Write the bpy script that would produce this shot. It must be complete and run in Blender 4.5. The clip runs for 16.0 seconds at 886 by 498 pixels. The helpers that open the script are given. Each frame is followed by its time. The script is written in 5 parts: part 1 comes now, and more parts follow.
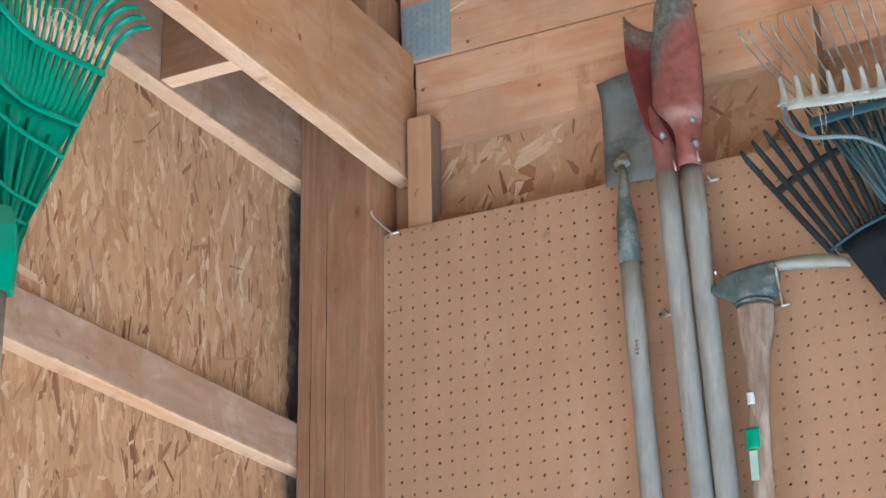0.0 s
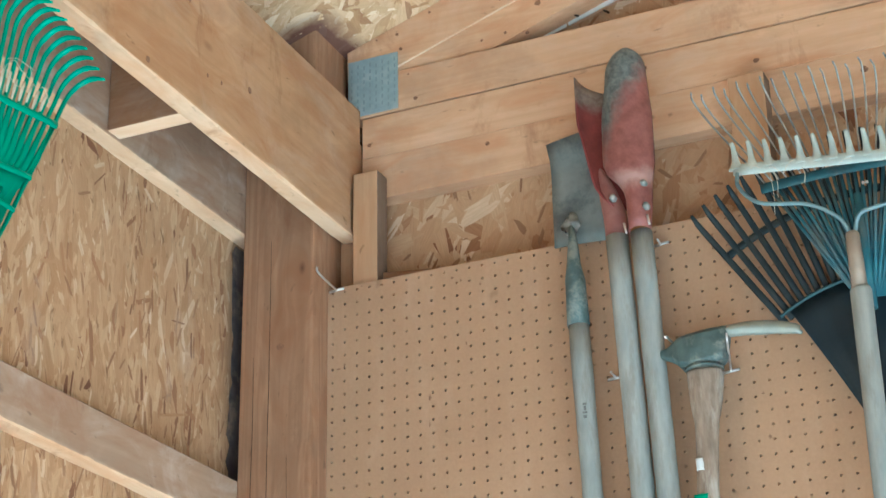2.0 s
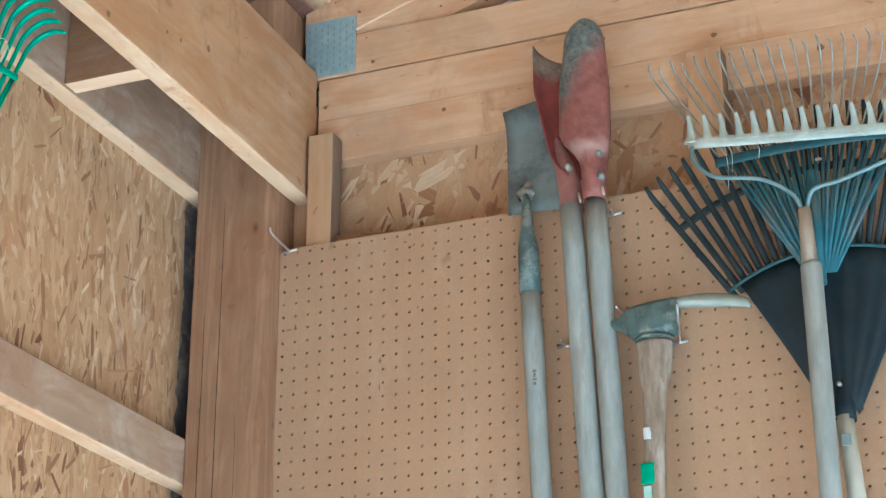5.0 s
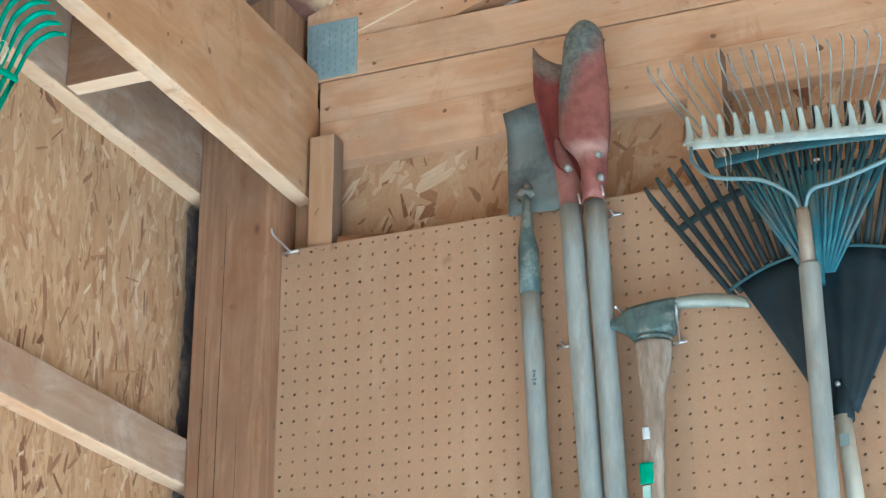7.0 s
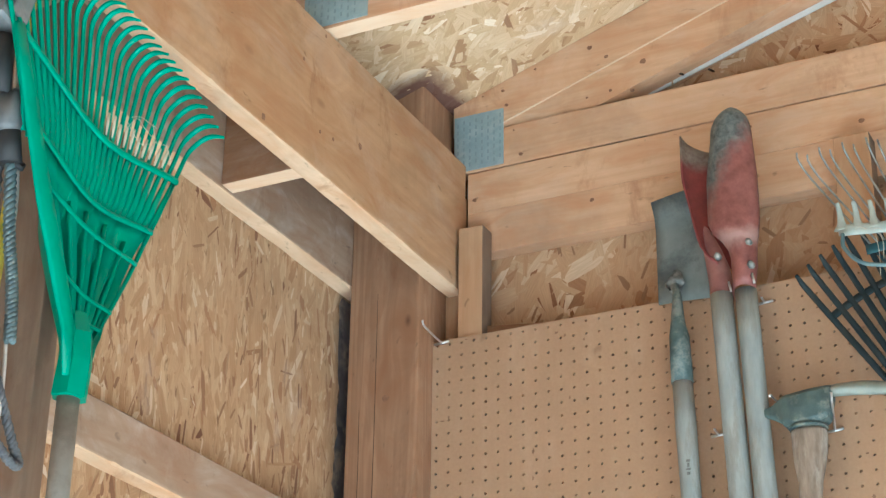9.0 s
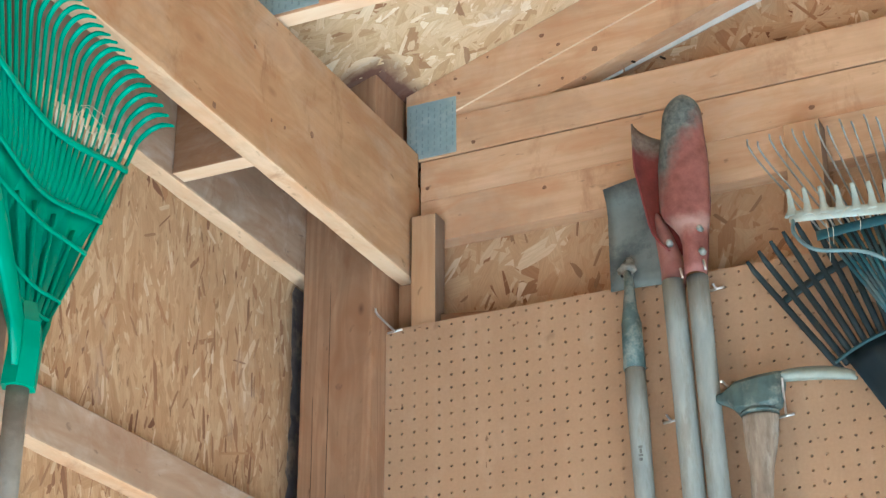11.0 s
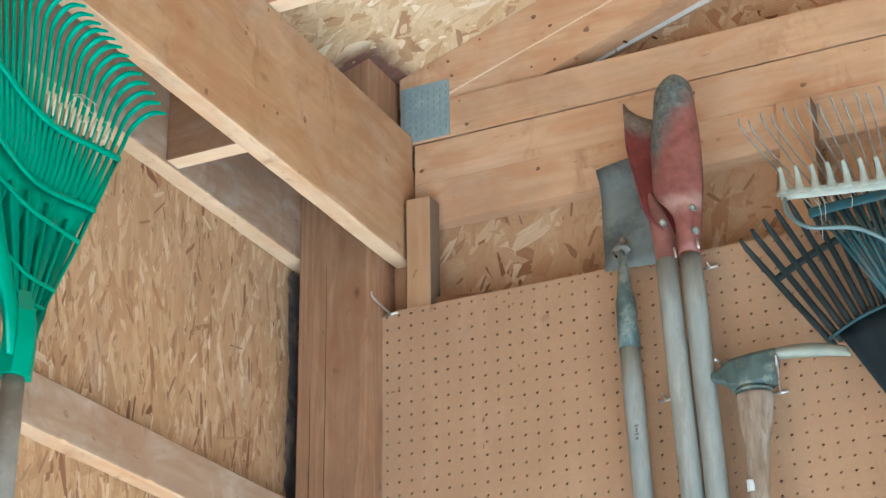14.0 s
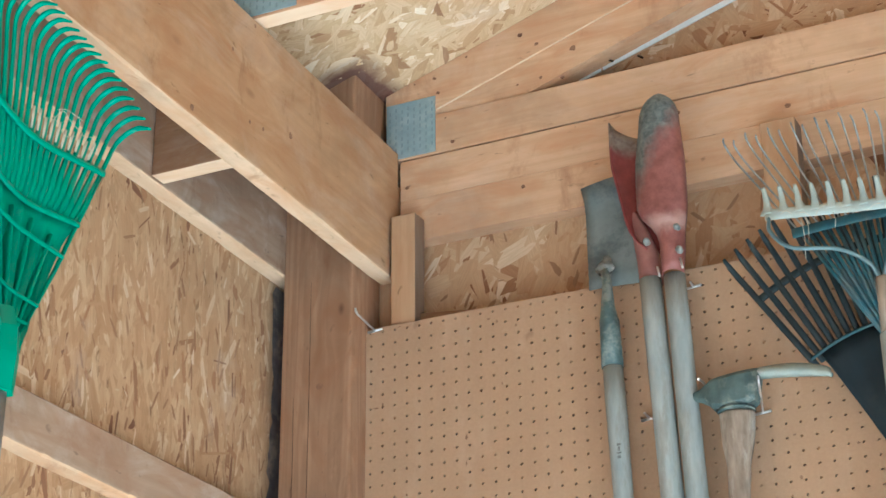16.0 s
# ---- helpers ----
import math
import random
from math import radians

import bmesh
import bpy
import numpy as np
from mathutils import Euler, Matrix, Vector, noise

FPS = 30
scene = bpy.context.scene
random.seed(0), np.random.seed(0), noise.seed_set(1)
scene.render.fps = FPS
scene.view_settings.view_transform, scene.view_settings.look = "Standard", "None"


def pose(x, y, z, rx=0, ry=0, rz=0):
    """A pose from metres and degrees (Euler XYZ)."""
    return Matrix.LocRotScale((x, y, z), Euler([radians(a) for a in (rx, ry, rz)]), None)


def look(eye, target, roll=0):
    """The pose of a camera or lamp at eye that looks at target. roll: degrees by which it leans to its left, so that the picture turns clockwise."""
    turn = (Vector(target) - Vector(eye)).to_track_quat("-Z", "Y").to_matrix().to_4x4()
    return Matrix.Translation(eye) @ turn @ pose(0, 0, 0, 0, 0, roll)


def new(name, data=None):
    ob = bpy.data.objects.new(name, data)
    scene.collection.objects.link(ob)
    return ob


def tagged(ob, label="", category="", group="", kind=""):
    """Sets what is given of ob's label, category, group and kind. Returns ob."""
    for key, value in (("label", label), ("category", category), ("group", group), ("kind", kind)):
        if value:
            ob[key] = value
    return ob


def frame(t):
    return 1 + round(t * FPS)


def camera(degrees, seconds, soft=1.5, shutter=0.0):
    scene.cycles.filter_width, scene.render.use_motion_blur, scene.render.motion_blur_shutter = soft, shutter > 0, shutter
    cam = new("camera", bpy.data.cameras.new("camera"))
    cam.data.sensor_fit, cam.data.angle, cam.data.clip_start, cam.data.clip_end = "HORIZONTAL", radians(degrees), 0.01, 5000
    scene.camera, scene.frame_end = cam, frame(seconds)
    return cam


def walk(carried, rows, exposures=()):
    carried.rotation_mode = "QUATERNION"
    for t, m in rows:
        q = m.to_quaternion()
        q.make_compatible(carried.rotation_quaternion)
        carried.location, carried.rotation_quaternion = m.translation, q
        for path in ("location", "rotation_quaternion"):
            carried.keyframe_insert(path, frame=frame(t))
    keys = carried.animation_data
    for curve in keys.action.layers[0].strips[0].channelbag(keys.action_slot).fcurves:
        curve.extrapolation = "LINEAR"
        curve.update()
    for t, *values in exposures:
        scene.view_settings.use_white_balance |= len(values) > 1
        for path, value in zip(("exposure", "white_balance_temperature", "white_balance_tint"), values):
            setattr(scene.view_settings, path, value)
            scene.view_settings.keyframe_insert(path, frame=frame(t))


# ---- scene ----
cam = camera(26.92, 16.0, soft=1.4, shutter=0.4)
walk(cam, [
    (0.0, pose(1.549, -2.847, -1.340, 112.472, 0.909, 27.107)),
    (0.5, pose(1.525, -2.821, -1.319, 113.090, 0.674, 26.981)),
    (1.0, pose(1.525, -2.832, -1.323, 113.432, 0.496, 26.861)),
    (1.5, pose(1.510, -2.838, -1.315, 113.164, 1.154, 24.616)),
    (2.0, pose(1.487, -2.857, -1.311, 113.910, 0.952, 24.210)),
    (2.5, pose(1.472, -2.876, -1.315, 114.483, 0.417, 24.594)),
    (3.0, pose(1.465, -2.871, -1.316, 114.355, 0.689, 23.483)),
    (3.5, pose(1.465, -2.875, -1.317, 114.454, 0.679, 22.999)),
    (4.0, pose(1.461, -2.873, -1.320, 113.487, 0.440, 22.624)),
    (4.2, pose(1.462, -2.873, -1.316, 113.159, 0.371, 22.300)),
    (6.3, pose(1.490, -2.879, -1.326, 112.730, 0.021, 21.756)),
    (6.5, pose(1.493, -2.877, -1.327, 112.759, -0.045, 21.935)),
    (7.0, pose(1.488, -2.878, -1.325, 112.915, 0.081, 22.154)),
    (7.5, pose(1.487, -2.876, -1.326, 112.879, 0.006, 22.525)),
    (8.0, pose(1.477, -2.889, -1.318, 113.379, -0.168, 23.324)),
    (8.5, pose(1.481, -2.914, -1.314, 114.982, -1.055, 26.089)),
    (9.0, pose(1.478, -2.917, -1.311, 115.254, -0.801, 26.371)),
    (9.5, pose(1.491, -2.915, -1.313, 115.093, -0.678, 26.256)),
    (9.7, pose(1.487, -2.916, -1.313, 115.062, -0.469, 25.575)),
    (11.8, pose(1.487, -2.910, -1.314, 114.919, 0.035, 25.317)),
    (12.0, pose(1.488, -2.911, -1.312, 114.999, -0.336, 25.275)),
    (12.5, pose(1.490, -2.914, -1.314, 114.873, -0.370, 25.636)),
    (13.0, pose(1.495, -2.914, -1.315, 114.782, -0.125, 26.000)),
    (13.5, pose(1.499, -2.911, -1.315, 114.318, 0.246, 26.030)),
    (14.0, pose(1.505, -2.917, -1.315, 114.334, 0.725, 25.727)),
    (14.5, pose(1.509, -2.915, -1.313, 114.785, 0.884, 25.506)),
    (15.0, pose(1.516, -2.925, -1.312, 115.331, 0.600, 25.784)),
    (15.5, pose(1.510, -2.924, -1.316, 114.586, 0.465, 25.896)),
    (16.0, pose(1.514, -2.920, -1.313, 114.780, 0.436, 25.195)),
], exposures=[
    (0.0, 2.98, 4830, 7), (0.4, 3.09, 4710, -5), (1.5, 3.12, 4620, -7), (3.0, 3.12, 4620, -6), (4.0, 3.12, 4590, -5), (6.5, 3.14, 4450, -7), (7.5, 3.14, 4500, -6),
    (8.0, 3.12, 4600, -4), (8.5, 3.11, 4735, -5), (12.0, 3.11, 4740, -4), (16.0, 3.11, 4720, -4)])

# ---------------- world, sun, large lights ----------------
world = bpy.data.worlds.new("sky")
scene.world = world
world.use_nodes = True
wn = world.node_tree.nodes
sky = wn.new("ShaderNodeTexSky")
sky.sky_type, sky.sun_disc = "NISHITA", False
sky.sun_elevation, sky.sun_rotation = radians(25), radians(155)
world.node_tree.links.new(sky.outputs[0], wn["Background"].inputs[0])
wn["Background"].inputs[1].default_value = 0.05

sun = new("sun", bpy.data.lights.new("sun", "SUN"))
sun.data.energy, sun.data.angle, sun.data.color = 5.0, radians(0.6), (1.0, 0.97, 0.92)
sun.matrix_world = look((4.23, -9.06, 4.66), (0, 0, 0))

# ---------------- materials ----------------
FLOOR = -2.75


class Nodes:
    """A small wrapper for building node trees."""

    def __init__(self, name):
        self.mat = bpy.data.materials.new(name)
        self.mat.use_nodes = True
        self.t = self.mat.node_tree
        self.bsdf = self.t.nodes["Principled BSDF"]

    def add(self, kind, **values):
        n = self.t.nodes.new(kind)
        for key, value in values.items():
            setattr(n, key, value)
        return n

    def put(self, node, socket, value):
        if hasattr(value, "is_linked"):
            self.t.links.new(value, node.inputs[socket])
        else:
            node.inputs[socket].default_value = value

    def math(self, op, a, b=0.0, c=0.0):
        n = self.add("ShaderNodeMath", operation=op)
        for i, v in enumerate((a, b, c)):
            self.put(n, i, v)
        return n.outputs[0]

    def coords(self, scale=(1, 1, 1), rot=(0, 0, 0), shift=(0, 0, 0)):
        c, m = self.add("ShaderNodeTexCoord"), self.add("ShaderNodeMapping")
        self.t.links.new(c.outputs["Object"], m.inputs["Vector"])
        m.inputs["Scale"].default_value, m.inputs["Rotation"].default_value = scale, rot
        m.inputs["Location"].default_value = shift
        return m.outputs[0]

    def noise(self, vector, scale=5.0, detail=4.0, rough=0.55, distort=0.0):
        n = self.add("ShaderNodeTexNoise")
        self.put(n, "Vector", vector)
        for k, v in (("Scale", scale), ("Detail", detail), ("Roughness", rough), ("Distortion", distort)):
            n.inputs[k].default_value = v
        return n.outputs["Fac"]

    def ramp(self, value, *stops):
        n = self.add("ShaderNodeValToRGB")
        e = n.color_ramp.elements
        while len(e) < len(stops):
            e.new(0.5)
        for i, (pos, col) in enumerate(stops):
            e[i].position, e[i].color = pos, (*col, 1) if len(col) == 3 else col
        self.put(n, 0, value)
        return n.outputs[0]

    def mix(self, fac, a, b, blend="MIX"):
        n = self.add("ShaderNodeMix", data_type="RGBA", blend_type=blend)
        self.put(n, 0, fac)
        for s, v in ((6, a), (7, b)):
            self.put(n, s, (*v, 1) if isinstance(v, tuple) and len(v) == 3 else v)
        return n.outputs[2]

    def bump(self, height, strength=0.3, dist=0.002):
        n = self.add("ShaderNodeBump")
        n.inputs["Strength"].default_value, n.inputs["Distance"].default_value = strength, dist
        self.put(n, "Height", height)
        self.put(self.bsdf, "Normal", n.outputs[0])

    def done(self, color, rough=0.6, metal=0.0, spec=0.4):
        self.put(self.bsdf, "Base Color", (*color, 1) if isinstance(color, tuple) else color)
        self.put(self.bsdf, "Roughness", rough)
        self.put(self.bsdf, "Metallic", metal)
        self.put(self.bsdf, "Specular IOR Level", spec)
        return self.mat


def lumber(name, axis, light, dark, seed=0.0, blotch=0.35, dust=0.0, eyes=(), rings=0.055):
    """Planed softwood with its grain along axis 0, 1 or 2, small knots and grey smudges."""
    n = Nodes(name)
    fine, wide = [95.0] * 3, [16.0] * 3
    fine[axis], wide[axis] = 2.2, 0.9
    info = n.add("ShaderNodeObjectInfo")
    c = n.coords()
    off = n.add("ShaderNodeVectorMath", operation="ADD")
    comb = n.add("ShaderNodeCombineXYZ")
    for i in range(3):
        n.put(comb, i, n.math("MULTIPLY_ADD", info.outputs["Random"], 7.0 + 3 * i, seed))
    n.put(off, 0, c), n.put(off, 1, comb.outputs[0])
    base = off.outputs[0]
    # the grain parts and flows round the knots
    knot = n.add("ShaderNodeTexVoronoi")
    ks = [6.5] * 3
    ks[axis] = 3.4
    km = n.add("ShaderNodeVectorMath", operation="MULTIPLY")
    n.put(km, 0, base)
    km.inputs[1].default_value = ks
    n.put(knot, "Vector", km.outputs[0])
    knot.inputs["Scale"].default_value = 1.0
    away = n.add("ShaderNodeVectorMath", operation="SUBTRACT")
    n.put(away, 0, km.outputs[0]), n.put(away, 1, knot.outputs["Position"])
    pull = n.math("MULTIPLY", n.ramp(knot.outputs["Distance"], (0.0, (1, 1, 1)), (0.32, (0, 0, 0))), -0.10)
    bent = n.add("ShaderNodeVectorMath", operation="MULTIPLY_ADD")
    n.put(bent, 0, away.outputs[0]), n.put(bent, 1, pull), n.put(bent, 2, base)
    base = bent.outputs[0]
    core = None
    for ex, ey, ez, er in eyes:
        gap = n.add("ShaderNodeVectorMath", operation="SUBTRACT")
        n.put(gap, 0, c)
        gap.inputs[1].default_value = (ex, ey, ez)
        oval = n.add("ShaderNodeVectorMath", operation="MULTIPLY")
        n.put(oval, 0, gap.outputs[0])
        oval.inputs[1].default_value = tuple(0.5 if i == axis else 1.0 for i in range(3))
        dist = n.add("ShaderNodeVectorMath", operation="LENGTH")
        n.put(dist, 0, oval.outputs[0])
        fall = n.math("MULTIPLY", n.ramp(n.math("DIVIDE", dist.outputs["Value"], er * 7), (0.0, (1, 1, 1)), (1.0, (0, 0, 0))), -0.75)
        bent = n.add("ShaderNodeVectorMath", operation="MULTIPLY_ADD")
        n.put(bent, 0, gap.outputs[0]), n.put(bent, 1, fall), n.put(bent, 2, base)
        base = bent.outputs[0]
        core = n.ramp(n.math("DIVIDE", dist.outputs["Value"], er), (0.0, (1, 1, 1)), (2.0, (0, 0, 0)))

    def scaled(s):
        m = n.add("ShaderNodeVectorMath", operation="MULTIPLY")
        n.put(m, 0, base)
        m.inputs[1].default_value = s
        return m.outputs[0]
    warp = n.noise(scaled(wide), 1.0, 3, 0.5, 0.9)
    wave = n.math("SINE", n.math("MULTIPLY", warp, 34.0))
    grain = n.noise(scaled(fine), 1.0, 5, 0.6, 0.3)
    tone = n.math("ADD", n.math("MULTIPLY", wave, rings), n.math("MULTIPLY_ADD", grain, 0.42, 0.26))
    col = n.ramp(tone, (0.22, dark), (0.72, light))
    smudge = n.noise(base, 3.5, 5, 0.65)
    col = n.mix(n.math("MULTIPLY", n.ramp(smudge, (0.5, (0, 0, 0)), (0.75, (1, 1, 1))), blotch), col, tuple(v * 0.55 for v in dark))
    if dust:
        pale = n.ramp(n.noise(scaled([9.0 if i != axis else 5.0 for i in range(3)]), 1.0, 6, 0.68, 0.8), (0.48, (0, 0, 0)), (0.72, (1, 1, 1)))
        col = n.mix(n.math("MULTIPLY", pale, dust), col, (0.66, 0.60, 0.54))
    # handling smears, drip stains and small dents
    smear = n.noise(scaled([11.0 if i != axis else 4.0 for i in range(3)]), 1.0, 5, 0.62, 1.2)
    col = n.mix(n.math("MULTIPLY", n.ramp(smear, (0.46, (0, 0, 0)), (0.66, (1, 1, 1))), 0.65), col, tuple(v * k for v, k in zip(dark, (0.98, 0.82, 0.70))))
    col = n.mix(n.math("MULTIPLY", n.ramp(smear, (0.30, (1, 1, 1)), (0.42, (0, 0, 0))), 0.30), col, tuple(min(0.85, v * 1.12 + 0.03) for v in light))
    drip = n.noise(scaled([5.0 if i != 2 else 2.2 for i in range(3)]), 1.3, 6, 0.7, 0.4)
    col = n.mix(n.math("MULTIPLY", n.ramp(drip, (0.57, (0, 0, 0)), (0.68, (1, 1, 1))), blotch), col, tuple(v * k for v, k in zip(dark, (0.62, 0.50, 0.44))))
    dent = n.noise(scaled([62.0 if i != axis else 26.0 for i in range(3)]), 1.0, 2, 0.5, 0.4)
    col = n.mix(n.math("MULTIPLY", n.ramp(dent, (0.70, (0, 0, 0)), (0.77, (1, 1, 1))), 0.55), col, tuple(v * 0.42 for v in dark))
    kmask = n.ramp(knot.outputs["Distance"], (0.03, (1, 1, 1)), (0.075, (0, 0, 0)))
    col = n.mix(n.math("MULTIPLY", kmask, 0.6), col, (0.14, 0.065, 0.03))
    halo = n.ramp(knot.outputs["Distance"], (0.06, (1, 1, 1)), (0.22, (0, 0, 0)))
    col = n.mix(n.math("MULTIPLY", halo, 0.28), col, tuple(v * k for v, k in zip(dark, (0.9, 0.72, 0.6))))
    if core:
        col = n.mix(n.math("MULTIPLY", core, 0.75), col, (0.09, 0.048, 0.03))
    n.bump(tone, 0.25, 0.0012)
    return n.done(col, 0.68, 0, 0.25)


def strand_board(name, u, v, tones, lean=(0.05, 0.25, -0.2, 0.12, -0.45, 0.6), size=(135.0, 18.0)):
    """Oriented strand board in the plane of the axes u (across the strands) and v (along them)."""
    n = Nodes(name)
    c = n.coords()
    sep = n.add("ShaderNodeSeparateXYZ")
    n.put(sep, 0, c)
    base = n.add("ShaderNodeCombineXYZ")
    n.put(base, 0, sep.outputs[u]), n.put(base, 1, sep.outputs[v])
    wob = n.add("ShaderNodeTexNoise")
    n.put(wob, "Vector", base.outputs[0])
    wob.inputs["Scale"].default_value, wob.inputs["Detail"].default_value = 38.0, 2.0
    add = n.add("ShaderNodeVectorMath", operation="MULTIPLY_ADD")
    n.put(add, 0, wob.outputs["Color"])
    add.inputs[1].default_value = (0.007, 0.007, 0)
    n.put(add, 2, base.outputs[0])
    color, height = None, None
    for i, a in enumerate(lean):
        m = n.add("ShaderNodeMapping", vector_type="POINT")
        n.put(m, "Vector", add.outputs[0])
        m.inputs["Rotation"].default_value = (0, 0, a)
        m.inputs["Location"].default_value = (0.37 * i, 0.71 * i, 0)
        m2 = n.add("ShaderNodeVectorMath", operation="MULTIPLY")
        n.put(m2, 0, m.outputs[0])
        grow = (1.0, 0.8, 1.25, 0.95, 1.5, 1.1)[i % 6]
        m2.inputs[1].default_value = (size[0] * grow, size[1] * grow * 0.9, 1)
        vor = n.add("ShaderNodeTexVoronoi", voronoi_dimensions="2D")
        n.put(vor, "Vector", m2.outputs[0])
        vor.inputs["Scale"].default_value, vor.inputs["Randomness"].default_value = 1.0, 1.0
        s = n.add("ShaderNodeSeparateColor")
        n.put(s, 0, vor.outputs["Color"])
        if i < 2:
            tone = n.ramp(s.outputs[0], (0.0, tuple(0.55 * p + 0.45 * q for p, q in zip(tones[1], tones[2]))), (0.6, tones[2]), (1.0, tuple(0.8 * p + 0.2 * q for p, q in zip(tones[2], tones[3]))))
        else:
            tone = n.ramp(s.outputs[0], (0.0, tones[0]), (0.30, tones[1]), (0.55, tones[2]), (1.0, tones[3]))
        if color is None:
            color, height = tone, s.outputs[1]
        else:
            edge = n.math("MULTIPLY_ADD", vor.outputs["Distance"], -0.35, s.outputs[2])
            mask = n.ramp(edge, (0.48 if i < 2 else 0.64, (0, 0, 0)), (0.62 if i < 2 else 0.76, (1, 1, 1)))
            color = n.mix(mask, color, tone)
            pick = n.add("ShaderNodeMix", data_type="FLOAT")
            n.put(pick, 0, mask), n.put(pick, 2, height), n.put(pick, 3, s.outputs[1])
            height = pick.outputs[0]
    fibre = n.add("ShaderNodeVectorMath", operation="MULTIPLY")
    n.put(fibre, 0, base.outputs[0])
    fibre.inputs[1].default_value = (420, 40, 1)
    color = n.mix(0.42, color, n.ramp(n.noise(fibre.outputs[0], 1.0, 3), (0.3, (0.42, 0.33, 0.25)), (0.7, (1.0, 0.9, 0.76))), "MULTIPLY")
    dash = n.add("ShaderNodeVectorMath", operation="MULTIPLY")
    n.put(dash, 0, add.outputs[0])
    dash.inputs[1].default_value = (150, 17, 1)
    thin = n.ramp(n.noise(dash.outputs[0], 1.0, 2, 0.5, 0.6), (0.64, (0, 0, 0)), (0.72, (1, 1, 1)))
    color = n.mix(n.math("MULTIPLY", thin, 0.6), color, tones[0])
    soft = n.noise(c, 6.0, 4)
    tint = n.noise(c, 2.3, 3, 0.5)
    color = n.mix(n.math("MULTIPLY", n.ramp(tint, (0.45, (0, 0, 0)), (0.7, (1, 1, 1))), 0.35), color, tuple(v * k for v, k in zip(tones[1], (0.92, 0.80, 0.72))))
    color = n.mix(n.math("MULTIPLY", n.ramp(soft, (0.35, (1, 1, 1)), (0.65, (0, 0, 0))), 0.35), color, tones[1])
    n.bump(height, 0.1, 0.001)
    return n.done(color, 0.6, 0, 0.3)


def flake_wood(name, tones, blotch=None):
    """Colour of single wood strands: one tone a strand, fibres along it; darker round a rectangle in plan if one is
    given.
    """
    n = Nodes(name)
    geo = n.add("ShaderNodeNewGeometry")
    col = n.ramp(geo.outputs["Random Per Island"], *zip((0.0, 0.05, 0.13, 0.40, 0.80, 0.94, 1.0), tones))
    uv = n.add("ShaderNodeUVMap")
    m = n.add("ShaderNodeVectorMath", operation="MULTIPLY")
    n.put(m, 0, uv.outputs[0])
    m.inputs[1].default_value = (26, 330, 1)
    fibre = n.noise(m.outputs[0], 1.0, 4, 0.6)
    col = n.mix(0.5, col, n.ramp(fibre, (0.3, (0.62, 0.53, 0.43)), (0.68, (1.0, 0.97, 0.92))), "MULTIPLY")
    c = n.coords()
    wide = n.noise(c, 3.0, 4, 0.6)
    col = n.mix(n.math("MULTIPLY", n.ramp(wide, (0.45, (0, 0, 0)), (0.70, (1, 1, 1))), 0.45), col, tuple(v * k for v, k in zip(tones[2], (0.95, 0.86, 0.80))))
    pale = n.noise(n.coords((1, 1, 0.6), (0, 0, 0), (3.1, 1.7, 0.4)), 7.0, 5, 0.65)
    col = n.mix(n.math("MULTIPLY", n.ramp(pale, (0.60, (0, 0, 0)), (0.74, (1, 1, 1))), 0.35), col, (0.66, 0.58, 0.50))
    # ragged dark band round the given rectangle, fading outwards
    if blotch:
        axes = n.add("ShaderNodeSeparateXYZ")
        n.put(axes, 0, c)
        off = [n.math("MAXIMUM", n.math("SUBTRACT", n.math("ABSOLUTE", n.math("SUBTRACT", axes.outputs[k], blotch[k])), blotch[k + 2]), 0.0) for k in (0, 1)]
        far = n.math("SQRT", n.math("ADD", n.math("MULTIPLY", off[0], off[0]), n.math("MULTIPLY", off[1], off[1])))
        rim_gap = n.math("MULTIPLY_ADD", n.noise(c, 24.0, 4, 0.6), -0.05, n.math("ADD", far, 0.025))
        col = n.mix(n.ramp(n.math("MULTIPLY", rim_gap, 10.0), (0.16, (0.93, 0.93, 0.93)), (0.32, (0.55, 0.55, 0.55)), (0.62, (0, 0, 0))), col, (0.125, 0.055, 0.042))
    n.bump(fibre, 0.3, 0.0008)
    return n.done(col, 0.62, 0, 0.3)


def worn(name, light, dark, rough=0.5, metal=0.0, scale=30.0, spot=None, amount=0.5, spec=0.4, stretch=(1, 1, 1)):
    """A coloured surface with wear at two scales, and blotches of spot."""
    n = Nodes(name)
    c = n.coords(stretch)
    a = n.noise(c, scale, 5, 0.6)
    b = n.noise(c, scale * 0.2, 4, 0.6)
    col = n.ramp(n.math("MULTIPLY_ADD", a, 0.6, n.math("MULTIPLY", b, 0.4)), (0.35, dark), (0.65, light))
    if spot:
        k = n.ramp(n.noise(c, scale * 0.45, 6, 0.7), (0.5, (0, 0, 0)), (0.62, (1, 1, 1)))
        col = n.mix(n.math("MULTIPLY", k, amount), col, spot)
    n.bump(a, 0.25, 0.001)
    return n.done(col, n.math("MULTIPLY_ADD", a, 0.3, rough - 0.12), metal, spec)


PINE_L, PINE_D = (0.70, 0.468, 0.29), (0.54, 0.33, 0.187)
pine_x = lumber("pine_grain_x", 0, PINE_L, PINE_D, 1.3, 0.55, 0.15)
pine_y = lumber("pine_grain_y", 1, (0.515, 0.327, 0.178), (0.365, 0.215, 0.11), 4.1, 0.65, 0.22)
pine_z = lumber("pine_grain_z", 2, (0.50, 0.31, 0.175), (0.33, 0.185, 0.095), 7.7)
pale_under_y = lumber("pale_underside_grain_y", 1, (0.73, 0.555, 0.38), (0.58, 0.405, 0.25), 3.4, 0.6)
old_y = lumber("weathered_pine_grain_y", 1, (0.43, 0.312, 0.22), (0.315, 0.212, 0.142), 2.2, 0.6, 0.5)
